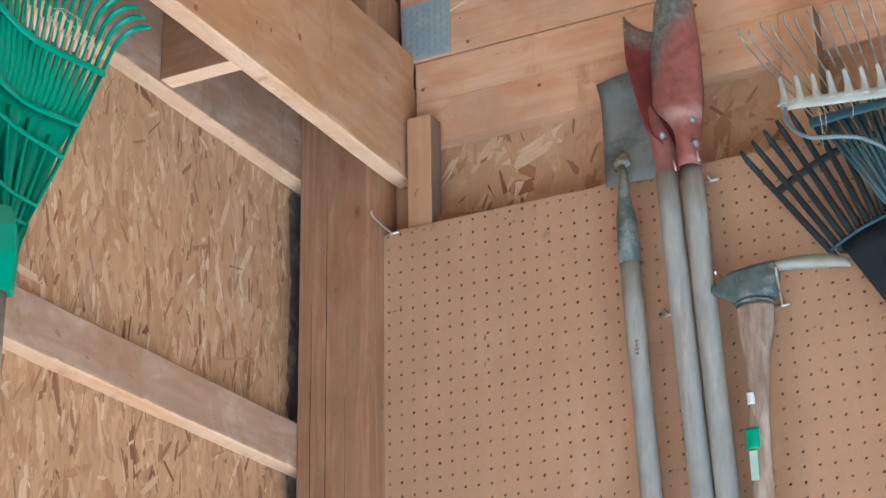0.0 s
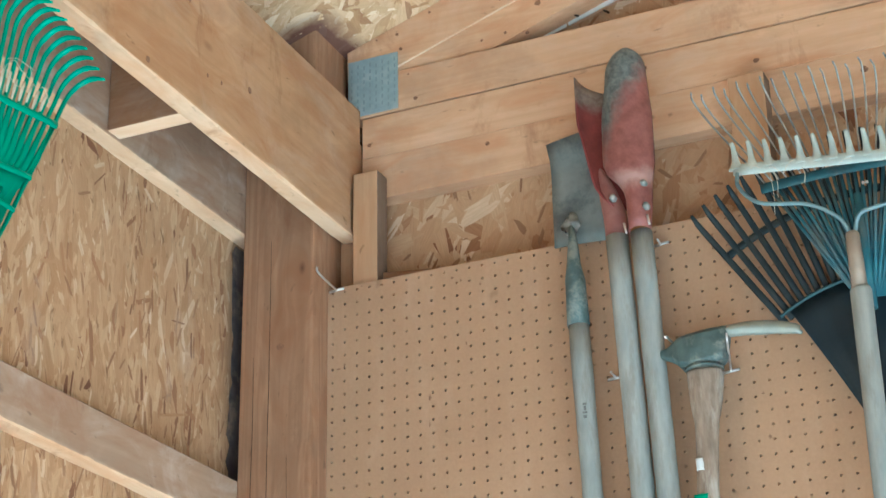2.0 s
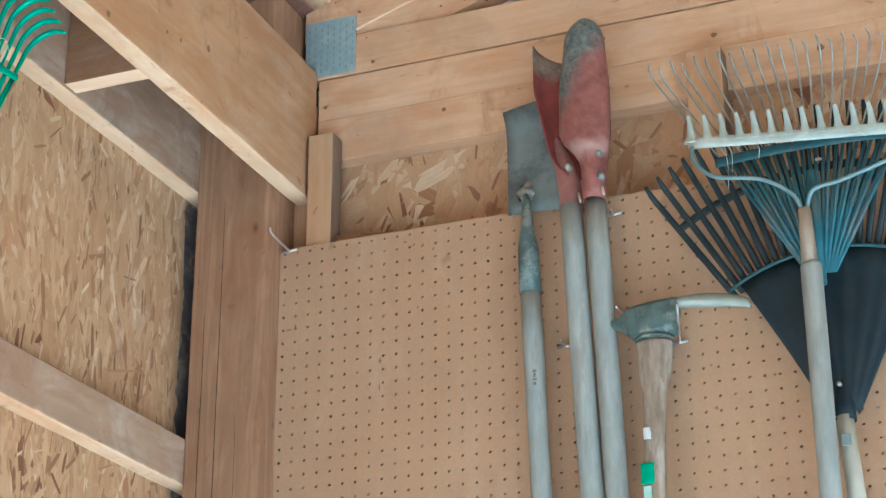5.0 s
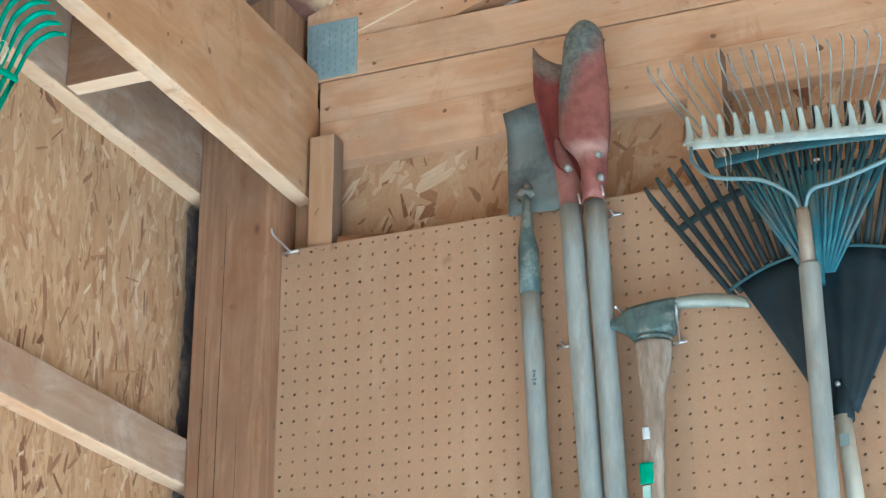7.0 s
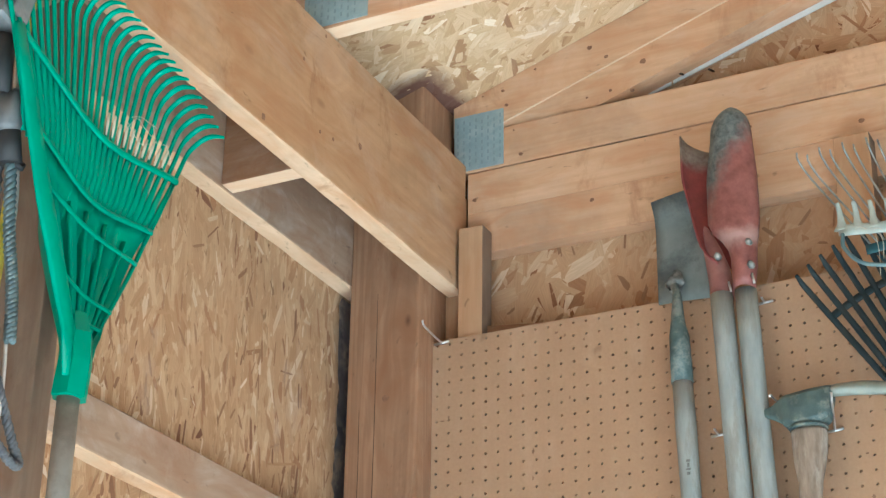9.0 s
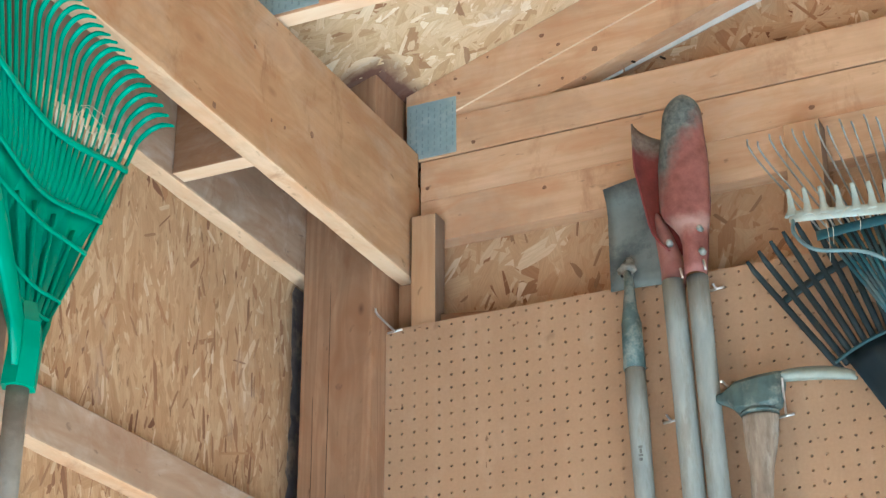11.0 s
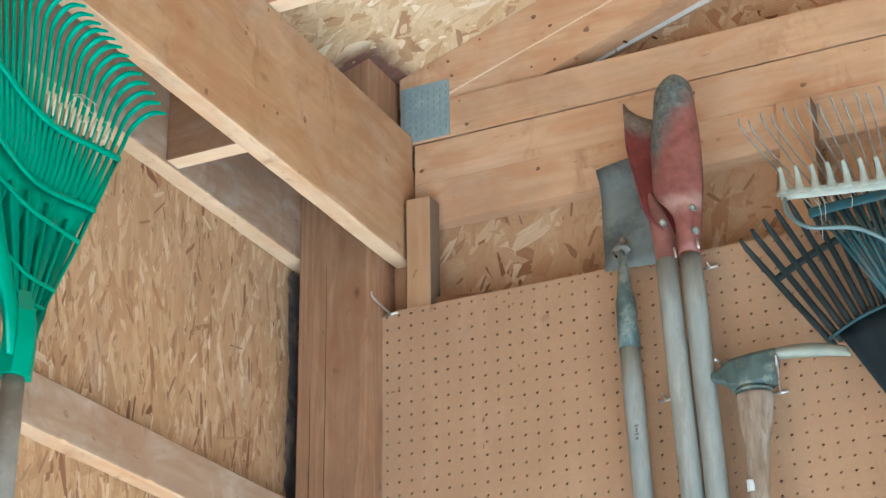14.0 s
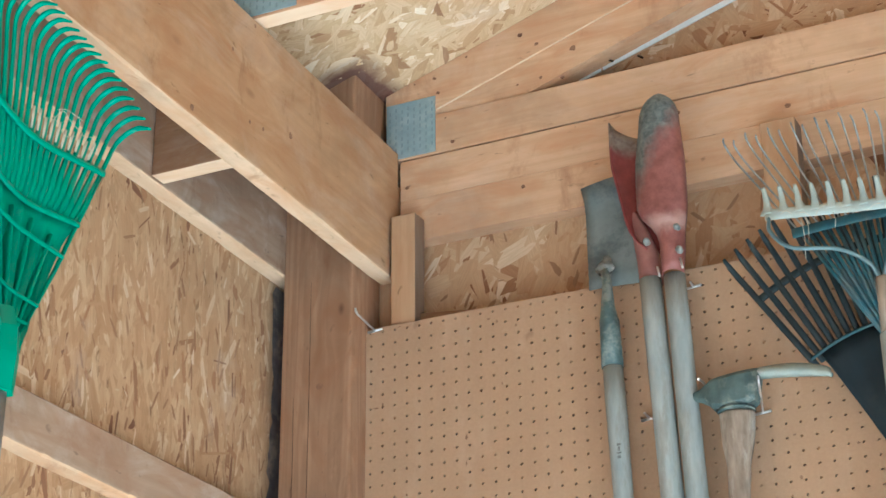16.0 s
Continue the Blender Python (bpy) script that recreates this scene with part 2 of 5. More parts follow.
pale_z = lumber("pale_pine_grain_z", 2, (0.53, 0.345, 0.20), (0.41, 0.25, 0.135), 5.5, 0.3)
treated = lumber("treated_post", 2, (0.43, 0.258, 0.152), (0.285, 0.163, 0.093), 9.1, 0.5, 0.0, ((-0.034, -0.06, 0.062, 0.008),), 0.13)
pale_under_x = lumber("pale_underside_grain_x", 0, (0.80, 0.64, 0.46), (0.68, 0.51, 0.34), 6.4, 0.15)
stained_x = lumber("stained_pine_grain_x", 0, (0.42, 0.245, 0.135), (0.29, 0.155, 0.08), 2.9, 0.6, 0.25)
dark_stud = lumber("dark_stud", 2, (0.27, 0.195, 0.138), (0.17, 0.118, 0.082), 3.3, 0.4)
TONES = ((0.20, 0.11, 0.052), (0.44, 0.29, 0.16), (0.52, 0.36, 0.21), (0.74, 0.58, 0.40))
osb_west = strand_board("strand_board_wall", 1, 2, TONES)
osb_north = strand_board("strand_board_gable", 0, 2, ((0.29, 0.145, 0.066), (0.50, 0.315, 0.172), (0.63, 0.44, 0.265), (0.82, 0.67, 0.48)), (0.4, -0.5, 1.0, -1.2, 0.1, 1.6), (92.0, 27.0))
osb_roof = strand_board("strand_board_roof", 1, 0, ((0.34, 0.20, 0.09), (0.54, 0.37, 0.20), (0.64, 0.475, 0.28), (0.86, 0.74, 0.54)), (1.2, 0.6, -0.9, 1.7, 0.2, -0.4), (64.0, 19.0))
flake_west = flake_wood("side_wall_strands", ((0.20, 0.095, 0.052), (0.39, 0.217, 0.115), (0.455, 0.285, 0.153), (0.50, 0.325, 0.182), (0.565, 0.385, 0.228), (0.62, 0.445, 0.28), (0.70, 0.555, 0.40)))
flake_north = flake_wood("gable_strands", ((0.19, 0.075, 0.035), (0.38, 0.20, 0.10), (0.50, 0.30, 0.16), (0.55, 0.355, 0.20), (0.59, 0.40, 0.24), (0.66, 0.49, 0.32), (0.78, 0.64, 0.47)))
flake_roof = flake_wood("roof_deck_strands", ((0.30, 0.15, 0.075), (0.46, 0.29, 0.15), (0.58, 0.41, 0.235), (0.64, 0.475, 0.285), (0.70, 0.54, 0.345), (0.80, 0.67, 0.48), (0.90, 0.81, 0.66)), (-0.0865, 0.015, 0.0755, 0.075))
flake_dark = flake_wood("dark_bark_slivers", ((0.17, 0.085, 0.048), (0.26, 0.14, 0.076), (0.31, 0.175, 0.095), (0.34, 0.20, 0.11), (0.37, 0.225, 0.125), (0.40, 0.25, 0.145), (0.43, 0.28, 0.165)))
flake_pale = flake_wood("pale_torn_chips", ((0.54, 0.39, 0.245), (0.56, 0.41, 0.26), (0.58, 0.43, 0.28), (0.60, 0.45, 0.30), (0.63, 0.48, 0.33), (0.67, 0.53, 0.38), (0.76, 0.65, 0.52)))
concrete = worn("pale_concrete", (0.68, 0.67, 0.64), (0.56, 0.55, 0.52), 0.85, 0, 9)
gravel = worn("dry_ground", (0.17, 0.16, 0.12), (0.11, 0.10, 0.075), 0.9, 0, 4)
# dark tone of the unseen ring that cuts off the low sky
woods = worn("sky_block_dark", (0.05, 0.06, 0.035), (0.025, 0.03, 0.018), 0.9, 0, 0.6)
galvanised = worn("galvanised_steel", (0.40, 0.52, 0.56), (0.29, 0.40, 0.45), 0.5, 0.4, 45, (0.46, 0.55, 0.56), 0.5)
shiny_wire = worn("zinc_wire", (0.72, 0.72, 0.72), (0.55, 0.55, 0.55), 0.3, 0.85, 90)
white_metal = worn("white_painted_metal", (0.78, 0.80, 0.80), (0.62, 0.65, 0.66), 0.4, 0.0, 20)


# ---------------- mesh helpers ----------------
def box(bm, lo, hi, bevel=0.003, turn=None):
    """A bevelled box between two corners; turn: a matrix about the box's own centre."""
    lo, hi = Vector(lo), Vector(hi)
    mid, size = (lo + hi) / 2, hi - lo
    b = bmesh.new()
    bmesh.ops.create_cube(b, size=1.0, matrix=Matrix.Diagonal((*size, 1)))
    if bevel:
        bmesh.ops.bevel(b, geom=b.edges[:], offset=bevel, segments=2, affect="EDGES", profile=0.6)
    b.transform(Matrix.Translation(mid) @ (turn or Matrix()))
    join(bm, b)
    return bm


def join(bm, b):
    m = bpy.data.meshes.new("tmp")
    b.to_mesh(m)
    b.free()
    bm.from_mesh(m)
    bpy.data.meshes.remove(m)


def tube(bm, pts, radii, seg=12, flat=1.0, side=None, cap=True):
    """Sweeps a round (or, with flat below 1, flattened) section along pts. side: the direction of its wide axis."""
    pts = [Vector(p) for p in pts]
    if not hasattr(radii, "__len__"):
        radii = [radii] * len(pts)
    rings, ref = [], Vector(side) if side else None
    for i, p in enumerate(pts):
        d = (pts[min(i + 1, len(pts) - 1)] - pts[max(i - 1, 0)]).normalized()
        r = ref if ref and abs(ref.normalized().dot(d)) < 0.98 else (Vector((1, 0, 0)) if abs(d.x) < 0.9 else Vector((0, 1, 0)))
        a = (r - d * r.dot(d)).normalized()
        ref = a
        b = d.cross(a)
        rings.append([bm.verts.new(p + radii[i] * (math.cos(k) * a + flat * math.sin(k) * b)) for k in (2 * math.pi * j / seg for j in range(seg))])
    for r0, r1 in zip(rings, rings[1:]):
        for j in range(seg):
            f = bm.faces.new((r0[j], r0[(j + 1) % seg], r1[(j + 1) % seg], r1[j]))
            f.smooth = True
    if cap:
        bm.faces.new(rings[0][::-1]), bm.faces.new(rings[-1])
    return bm


def plate(bm, grid, thick):
    """A sheet through a grid of points, given a thickness along its normals."""
    b = bmesh.new()
    vs = [[b.verts.new(p) for p in row] for row in grid]
    for r0, r1 in zip(vs, vs[1:]):
        for i in range(len(r0) - 1):
            b.faces.new((r0[i], r0[i + 1], r1[i + 1], r1[i])).smooth = True
    bmesh.ops.recalc_face_normals(b, faces=b.faces[:])
    bmesh.ops.solidify(b, geom=b.faces[:], thickness=thick)
    join(bm, b)
    return bm


def curve_pts(ctrl, n=16):
    """A smooth line through the control points."""
    c = [Vector(p) for p in ctrl]
    c = [2 * c[0] - c[1]] + c + [2 * c[-1] - c[-2]]
    out = []
    for k in range(1, len(c) - 2):
        for i in range(n):
            t = i / n
            p0, p1, p2, p3 = c[k - 1:k + 3]
            out.append(0.5 * ((2 * p1) + (p2 - p0) * t + (2 * p0 - 5 * p1 + 4 * p2 - p3) * t * t + (3 * p1 - p0 - 3 * p2 + p3) * t ** 3))
    return out + [c[-2]]


def make(name, bm, material):
    me = bpy.data.meshes.new(name)
    bm.normal_update()
    bm.to_mesh(me)
    bm.free()
    me.materials.append(material)
    return new(name, me)


def part(name, bm, material, parent, label=""):
    ob = make(name, bm, material)
    ob.parent = parent
    return tagged(ob, label)


def thing(name, at, label, category, group="", kind=""):
    """An empty at the base of a thing; its parts are given in the world's coordinates."""
    ob = new(name)
    ob.empty_display_size = 0.05
    return tagged(ob, label, category, group, kind)


def board(name, lo, hi, material, label, category="lumber", bevel=0.003, kind="structure", group=""):
    return tagged(make(name, box(bmesh.new(), lo, hi, bevel), material), label, category, group, kind)


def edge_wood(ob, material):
    """Gives a board's underside a paler wood."""
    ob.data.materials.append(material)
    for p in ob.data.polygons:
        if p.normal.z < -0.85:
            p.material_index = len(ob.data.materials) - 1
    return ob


# ---------------- the large structure ----------------
EAST, SOUTH, RIDGE, PITCH = 5.2, -5.0, 2.6, 1 / 3
board("floor", (-0.24, SOUTH, FLOOR - 0.12), (EAST + 0.1, 0.2, FLOOR), concrete, "pale bare concrete shed floor", "floor", 0)
board("ground", (-150, -160, FLOOR - 0.4), (150, 140, FLOOR - 0.124), gravel, "dry sunlit bare ground round the shed", "ground", 0)
WALL_W = board("wall_west", (-0.214, SOUTH, FLOOR), (-0.2, 0.13, 0.5), osb_west, "unpainted strand board sheathing of the side wall", "wall", 0)
# unseen ring, added to keep low sky light out of the shed
ring = bmesh.new()
tube(ring, [(2.5, -2.5, FLOOR - 0.3), (2.5, -2.5, FLOOR + 12), (2.5, -2.5, FLOOR + 23)], [60, 60, 60], 48, cap=False)
tagged(make("backdrop", ring, woods), "unseen dark ring far round the shed that blocks the low sky", "woods", kind="structure")
board("east_post", (EAST - 0.15, SOUTH, FLOOR), (EAST, SOUTH + 0.15, 0.5), treated, "rough brown treated square post", "post", 0.004)
gable = bmesh.new()
outline = [(-0.2, FLOOR), (EAST, FLOOR), (EAST, 0.56), (RIDGE, 0.575 + RIDGE * PITCH), (-0.2, 0.51)]
g = [[gable.verts.new((x, y, z)) for x, z in outline] for y in (0.132, 0.146)]
gable.faces.new(g[0]), gable.faces.new(g[1][::-1])
for i in range(5):
    gable.faces.new((g[0][i], g[1][i], g[1][(i + 1) % 5], g[0][(i + 1) % 5]))
bmesh.ops.recalc_face_normals(gable, faces=gable.faces[:])
WALL_N = tagged(make("wall_north", gable, osb_north), "unpainted strand board gable end wall", "wall", kind="structure")
south = bmesh.new()
box(south, (-0.2, SOUTH - 0.1, FLOOR), (0.1, SOUTH, 0.5), 0)
box(south, (5.0, SOUTH - 0.1, FLOOR), (EAST, SOUTH, 0.5), 0)
box(south, (0.1, SOUTH - 0.1, 0.15), (5.0, SOUTH, 0.5), 0)
sv = [[south.verts.new((x, y, z)) for x, z in ((-0.2, 0.5), (EAST, 0.5), (RIDGE, 0.57 + RIDGE * PITCH))] for y in (SOUTH - 0.06, SOUTH - 0.03)]
south.faces.new(sv[0]), south.faces.new(sv[1][::-1])
tagged(make("wall_south", south, osb_north), "strand board front wall with a wide open doorway", "wall", kind="structure")

# roof deck: two sloping strand board sheets
roof = bmesh.new()
for s in (0, 1):
    x0, x1 = (-0.55, RIDGE) if s == 0 else (EAST + 0.55, RIDGE)
    z0, z1 = 0.575 - 0.55 * PITCH, 0.575 + RIDGE * PITCH
    vs = [[roof.verts.new((x, y, z + k)) for x, z in ((x0, z0), (x1, z1))] for y in (SOUTH - 0.4, 0.35) for k in (0.0, 0.014)]
    a, b, c, d = vs
    for quad in ((a[0], a[1], c[1], c[0]), (b[0], d[0], d[1], b[1]), (a[0], c[0], d[0], b[0]), (a[0], b[0], b[1], a[1]), (c[0], c[1], d[1], d[0])):
        roof.faces.new(quad)
bmesh.ops.recalc_face_normals(roof, faces=roof.faces[:])
DECK = tagged(make("ceiling", roof, osb_roof), "strand board roof deck seen from below", "ceiling", kind="structure")

def strands(parent, place, span, count, lean, spread, length, width, material, label, seed, inside=None):
    """Pressed wood strands on a sheet: many thin overlapping slivers with oblique, split ends."""
    rnd = random.Random(seed)
    u0, u1, v0, v1 = span
    verts, faces, uvs = [], [], []
    for i in range(count):
        cu, cv = rnd.uniform(u0, u1), rnd.uniform(v0, v1)
        if inside and not inside(cu, cv):
            continue
        a = rnd.gauss(lean, spread) if rnd.random() < 0.91 else rnd.uniform(-1.5, 1.5)
        small = rnd.random() < 0.3
        half = 0.5 * length * rnd.uniform(0.55, 1.35) * (0.45 if small else 1.0)
        w = 0.5 * width * rnd.uniform(0.4, 1.6) * (0.45 if small else 1.0)
        e0, e1 = rnd.uniform(-1.3, 1.3) * w, rnd.uniform(-1.3, 1.3) * w
        b0, b1, b2 = (rnd.uniform(0.75, 1.15) for _ in range(3))
        notch = rnd.uniform(-0.2, 0.25) * half
        shape = [(-half - e0, -w * 0.75), (-half * 0.3, -w * b0), (half * 0.4, -w * b1), (half - e1, -w * 0.7), (half - notch * 0.4, rnd.uniform(-0.3, 0.3) * w), (half + e1, w * 0.7),
                 (half * 0.3, w * b2), (-half * 0.4, w * b0), (-half + e0, w * 0.75), (-half + notch * 0.4, rnd.uniform(-0.3, 0.3) * w)]
        h = 0.0005 + 0.0006 * rnd.random()
        tu, tv = rnd.gauss(0, 0.004), rnd.gauss(0, 0.004)
        s, c = math.sin(a), math.cos(a)
        n0, o = len(verts), rnd.uniform(0, 9)
        for p, q in shape:
            u, v = min(u1, max(u0, cu + q * c - p * s)), min(v1, max(v0, cv + p * c + q * s))
            verts.append(place(u, v, min(0.0014, max(0.0003, h + tu * (u - cu) + tv * (v - cv)))))
            uvs += [p + o, q + o]
        faces.append(tuple(range(n0, n0 + len(shape))))
    me = bpy.data.meshes.new("wood_strands")
    me.from_pydata(verts, [], faces)
    me.uv_layers.new(name="UVMap").data.foreach_set("uv", uvs)
    me.materials.append(material)
    ob = new("wood_strands", me)
    ob.parent = parent
    return tagged(ob, label, kind="stuff")


# posts and headers
def rough_post(name, x0, x1, y0, y1, z0, z1, label):
    bm = box(bmesh.new(), (x0, y0, z0), (x1, y1, z1), 0.006)
    for v in bm.verts:
        if v.co.z > z1 - 0.01:
            v.co.z = 0.5735 + v.co.x * PITCH
    return tagged(make(name, bm, treated), label, "post", kind="structure")


POST = rough_post("corner_post", -0.162, -0.011, -0.06, 0.09, FLOOR, 0.530, "rough brown treated square corner post with long drying cracks")
check = bmesh.new()
for x, z0, z1, w in ((-0.100, FLOOR, 0.13, 0.0009), (-0.06, FLOOR, -0.30, 0.0006), (-0.132, -0.9, -0.1, 0.0008)):
    pts = [(x + 0.0025 * noise.noise((z * 5.0, x * 40, 0)), -0.0603, z) for z in np.linspace(z0, z1, 40)]
    tube(check, pts, [w * (0.35 + 0.65 * math.sin(math.pi * i / 39) ** 0.4) for i in range(40)], 6, 0.35, (1, 0, 0))
crack_dark = worn("crack_shadow", (0.05, 0.03, 0.02), (0.03, 0.018, 0.01), 0.9)
part("drying_crack", check, crack_dark, POST, "long dark drying cracks")

def waney_beam(name, x0, x1, y0, y1, z0, z1, seed, label, material):
    """A beam along y whose lower edges are chewed unevenly."""
    bm, rings = bmesh.new(), []
    ys = [y0, -2.6] + list(np.linspace(-2.4, y1, 330))
    for y in ys:
        k = 0.0022 + 0.007 * max(0.0, noise.noise((y * 6.0, seed, 0.3)) - 0.15) + 0.007 * max(0.0, noise.noise((y * 30.0, seed, 2.0)) - 0.12) + 0.003 * max(0.0, noise.noise((y * 75.0, seed, 5.0)))
        q = 0.002 + 0.005 * max(0.0, noise.noise((y * 9.0, seed + 4, 1.0)))
        rings.append([bm.verts.new(p) for p in ((x0 + q, y, z0), (x1 - k, y, z0), (x1 - 0.3 * k, y, z0 + 0.9 * k), (x1, y, z0 + 2.2 * k), (x1, y, z1 - 0.003), (x1 - 0.003, y, z1), (x0, y, z1), (x0, y, z0 + q))])
    for a, b in zip(rings, rings[1:]):
        for j in range(8):
            bm.faces.new((a[j], a[(j + 1) % 8], b[(j + 1) % 8], b[j]))
    bm.faces.new(rings[0]), bm.faces.new(rings[-1][::-1])
    bmesh.ops.recalc_face_normals(bm, faces=bm.faces[:])
    # faces turned downwards take the paler wood
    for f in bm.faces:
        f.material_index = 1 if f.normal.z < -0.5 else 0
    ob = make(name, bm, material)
    ob.data.materials.append(pale_under_y)
    return tagged(ob, label, "beam", kind="structure")


INNER = waney_beam("inner_header_beam", -0.008, 0.03, SOUTH, 0.052, 0.148, 0.434, 3.0, "wide pine header beam with knots and chewed lower edge", pine_y)
OUTER = waney_beam("outer_header_beam", -0.199, -0.162, SOUTH, 0.12, 0.155, 0.434, 8.0, "grey dusty pine header board on the outer side of the posts", old_y)
GIRT = waney_beam("wall_girt", -0.199, -0.162, SOUTH, 0.12, -0.420, -0.331, 5.0, "dusty worn horizontal pine wall girt", old_y)
board("wall_girt", (-0.199, SOUTH, -1.45), (-0.162, 0.12, -1.361), old_y, "dusty worn horizontal pine wall girt", "girt", 0.004)
edge_wood(board("spacer_block", (-0.161, -0.528, 0.160), (-0.009, -0.490, 0.30), stained_x, "short stained pine spacer block between the two headers", "lumber", 0.003), pale_under_x)
board("wall_stud", (-0.198, -1.14, FLOOR), (-0.012, -1.10, 0.146), dark_stud, "brown pine stud on the side wall", "stud", 0.003)


# ragged dark strip added on the sheathing for the shaded gap beside the post
gap_shade = bmesh.new()
zs = np.linspace(-1.4, 0.15, 90)
for a, b_ in zip(zs, zs[1:]):
    ya, yb = (-0.034 + 0.026 * noise.noise((z * 7, 1, 1)) + 0.016 * noise.noise((z * 41, 2, 1)) for z in (a, b_))
    q = [gap_shade.verts.new(p) for p in ((-0.1972, ya, a), (-0.1972, 0.12, a), (-0.1972, 0.12, b_), (-0.1972, yb, b_))]
    gap_shade.faces.new(q)
bmesh.ops.remove_doubles(gap_shade, verts=gap_shade.verts[:], dist=1e-5)
bmesh.ops.recalc_face_normals(gap_shade, faces=gap_shade.faces[:])
bmesh.ops.solidify(gap_shade, geom=gap_shade.faces[:], thickness=0.001)
tagged(make("felt_strip", gap_shade, worn("gap_shade_grey", (0.20, 0.165, 0.15), (0.085, 0.075, 0.078), 0.9, 0, 34, (0.36, 0.27, 0.19), 0.75)), "ragged dark strip standing in for the shaded gap beside the post", "felt strip", kind="structure")

strands(WALL_W, lambda u, v, h: (-0.1992 + h, u, v), (-1.5, 0.0, -1.0, 0.15), 560, 0.0, 0.30, 0.040, 0.0055, flake_dark, "dark bark slivers in the sheathing", 21)
strands(WALL_W, lambda u, v, h: (-0.1992 + h, u, v), (-1.5, 0.0, -1.0, 0.15), 240, -0.1, 0.6, 0.026, 0.008, flake_pale, "pale torn chips in the sheathing", 22)
strands(DECK, lambda u, v, h: (v + (h + 0.0008) * 0.316, u, 0.575 + v * PITCH - (h + 0.0008) * 0.949), (-1.1, 0.1, -0.15, 1.3), 110, 0.5, 0.8, 0.040, 0.009, flake_dark, "dark slivers in the roof deck", 23)
strands(WALL_W, lambda u, v, h: (-0.2 + h, u, v), (-1.55, 0.0, -1.05, 0.16), 8200, 0.05, 0.26, 0.082, 0.0125, flake_west, "tan pressed wood strands of the sheathing", 11)
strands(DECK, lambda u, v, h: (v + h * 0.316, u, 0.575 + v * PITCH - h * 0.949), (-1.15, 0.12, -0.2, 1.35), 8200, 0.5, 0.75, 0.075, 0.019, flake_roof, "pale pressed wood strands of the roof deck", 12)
strands(WALL_N, lambda u, v, h: (u, 0.132 - h, v), (0.3, 1.5, 0.44, 1.05), 2800, 0.5, 0.8, 0.075, 0.018, flake_north, "orange tan pressed wood strands of the gable", 13, lambda u, v: v < 0.53 + u * PITCH)

# gable framing
WALL_NL = board("wall_north_lower", (0.02, 0.0945, FLOOR), (EAST, 0.106, 0.411), osb_north, "strand board sheathing behind the gable studs", "wall", 0)
strands(WALL_NL, lambda u, v, h: (u, 0.0945 - h, v), (0.03, 1.4, -0.02, 0.26), 1300, -0.35, 0.6, 0.100, 0.025, flake_north, "orange tan pressed wood strands above the pegboard", 14)
strands(WALL_NL, lambda u, v, h: (u, 0.0937 - h, v), (0.05, 1.35, -0.01, 0.24), 80, -0.3, 0.7, 0.032, 0.008, flake_dark, "dark slivers above the pegboard", 24)
HEAD = board("gable_header_board", (0.034, 0.055, 0.232), (EAST, 0.093, 0.3233), pine_x, "knotty pine header board across the gable wall", "lumber", 0.0012)
HEAD_UP = board("gable_header_board", (0.034, 0.0545, 0.3236), (EAST, 0.093, 0.4125), pine_x, "knotty pine header board across the gable wall", "lumber", 0.0012)
board("gable_stud", (-0.010, 0.05, FLOOR), (0.03, 0.094, 0.36), pine_z, "pine stud beside the corner post", "stud", 0.002)
board("gable_plate", (0.03, 0.03, -0.02), (EAST, 0.0925, 0.018), pine_x, "pine rail behind the top of the pegboard", "lumber", 0.002)
for x in (0.038, 0.785, 1.50, 2.2):
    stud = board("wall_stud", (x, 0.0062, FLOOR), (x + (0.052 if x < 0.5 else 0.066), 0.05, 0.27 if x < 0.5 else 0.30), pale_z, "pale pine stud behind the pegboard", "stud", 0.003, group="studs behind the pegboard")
    # on the first two studs the +x side face takes the darker wood
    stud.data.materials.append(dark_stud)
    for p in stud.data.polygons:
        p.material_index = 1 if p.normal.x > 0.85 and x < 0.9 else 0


rail = bmesh.new()
rv = [[rail.verts.new((x, yy, z)) for x, z in ((0.088, 0.0185), (0.27, 0.0185), (0.27, 0.044), (0.088, 0.064))] for yy in (0.03, 0.09)]
rail.faces.new(rv[0]), rail.faces.new(rv[1][::-1])
for i in range(4):
    rail.faces.new((rv[0][i], rv[1][i], rv[1][(i + 1) % 4], rv[0][(i + 1) % 4]))
bmesh.ops.recalc_face_normals(rail, faces=rail.faces[:])
tagged(make("rail_offcut", rail, stained_x), "dark stained tapered offcut lying on the rail behind the pegboard", "lumber", kind="structure")

dark_galv = worn("dark_tooth_slots", (0.32, 0.42, 0.46), (0.24, 0.33, 0.37), 0.5, 0.4, 60)


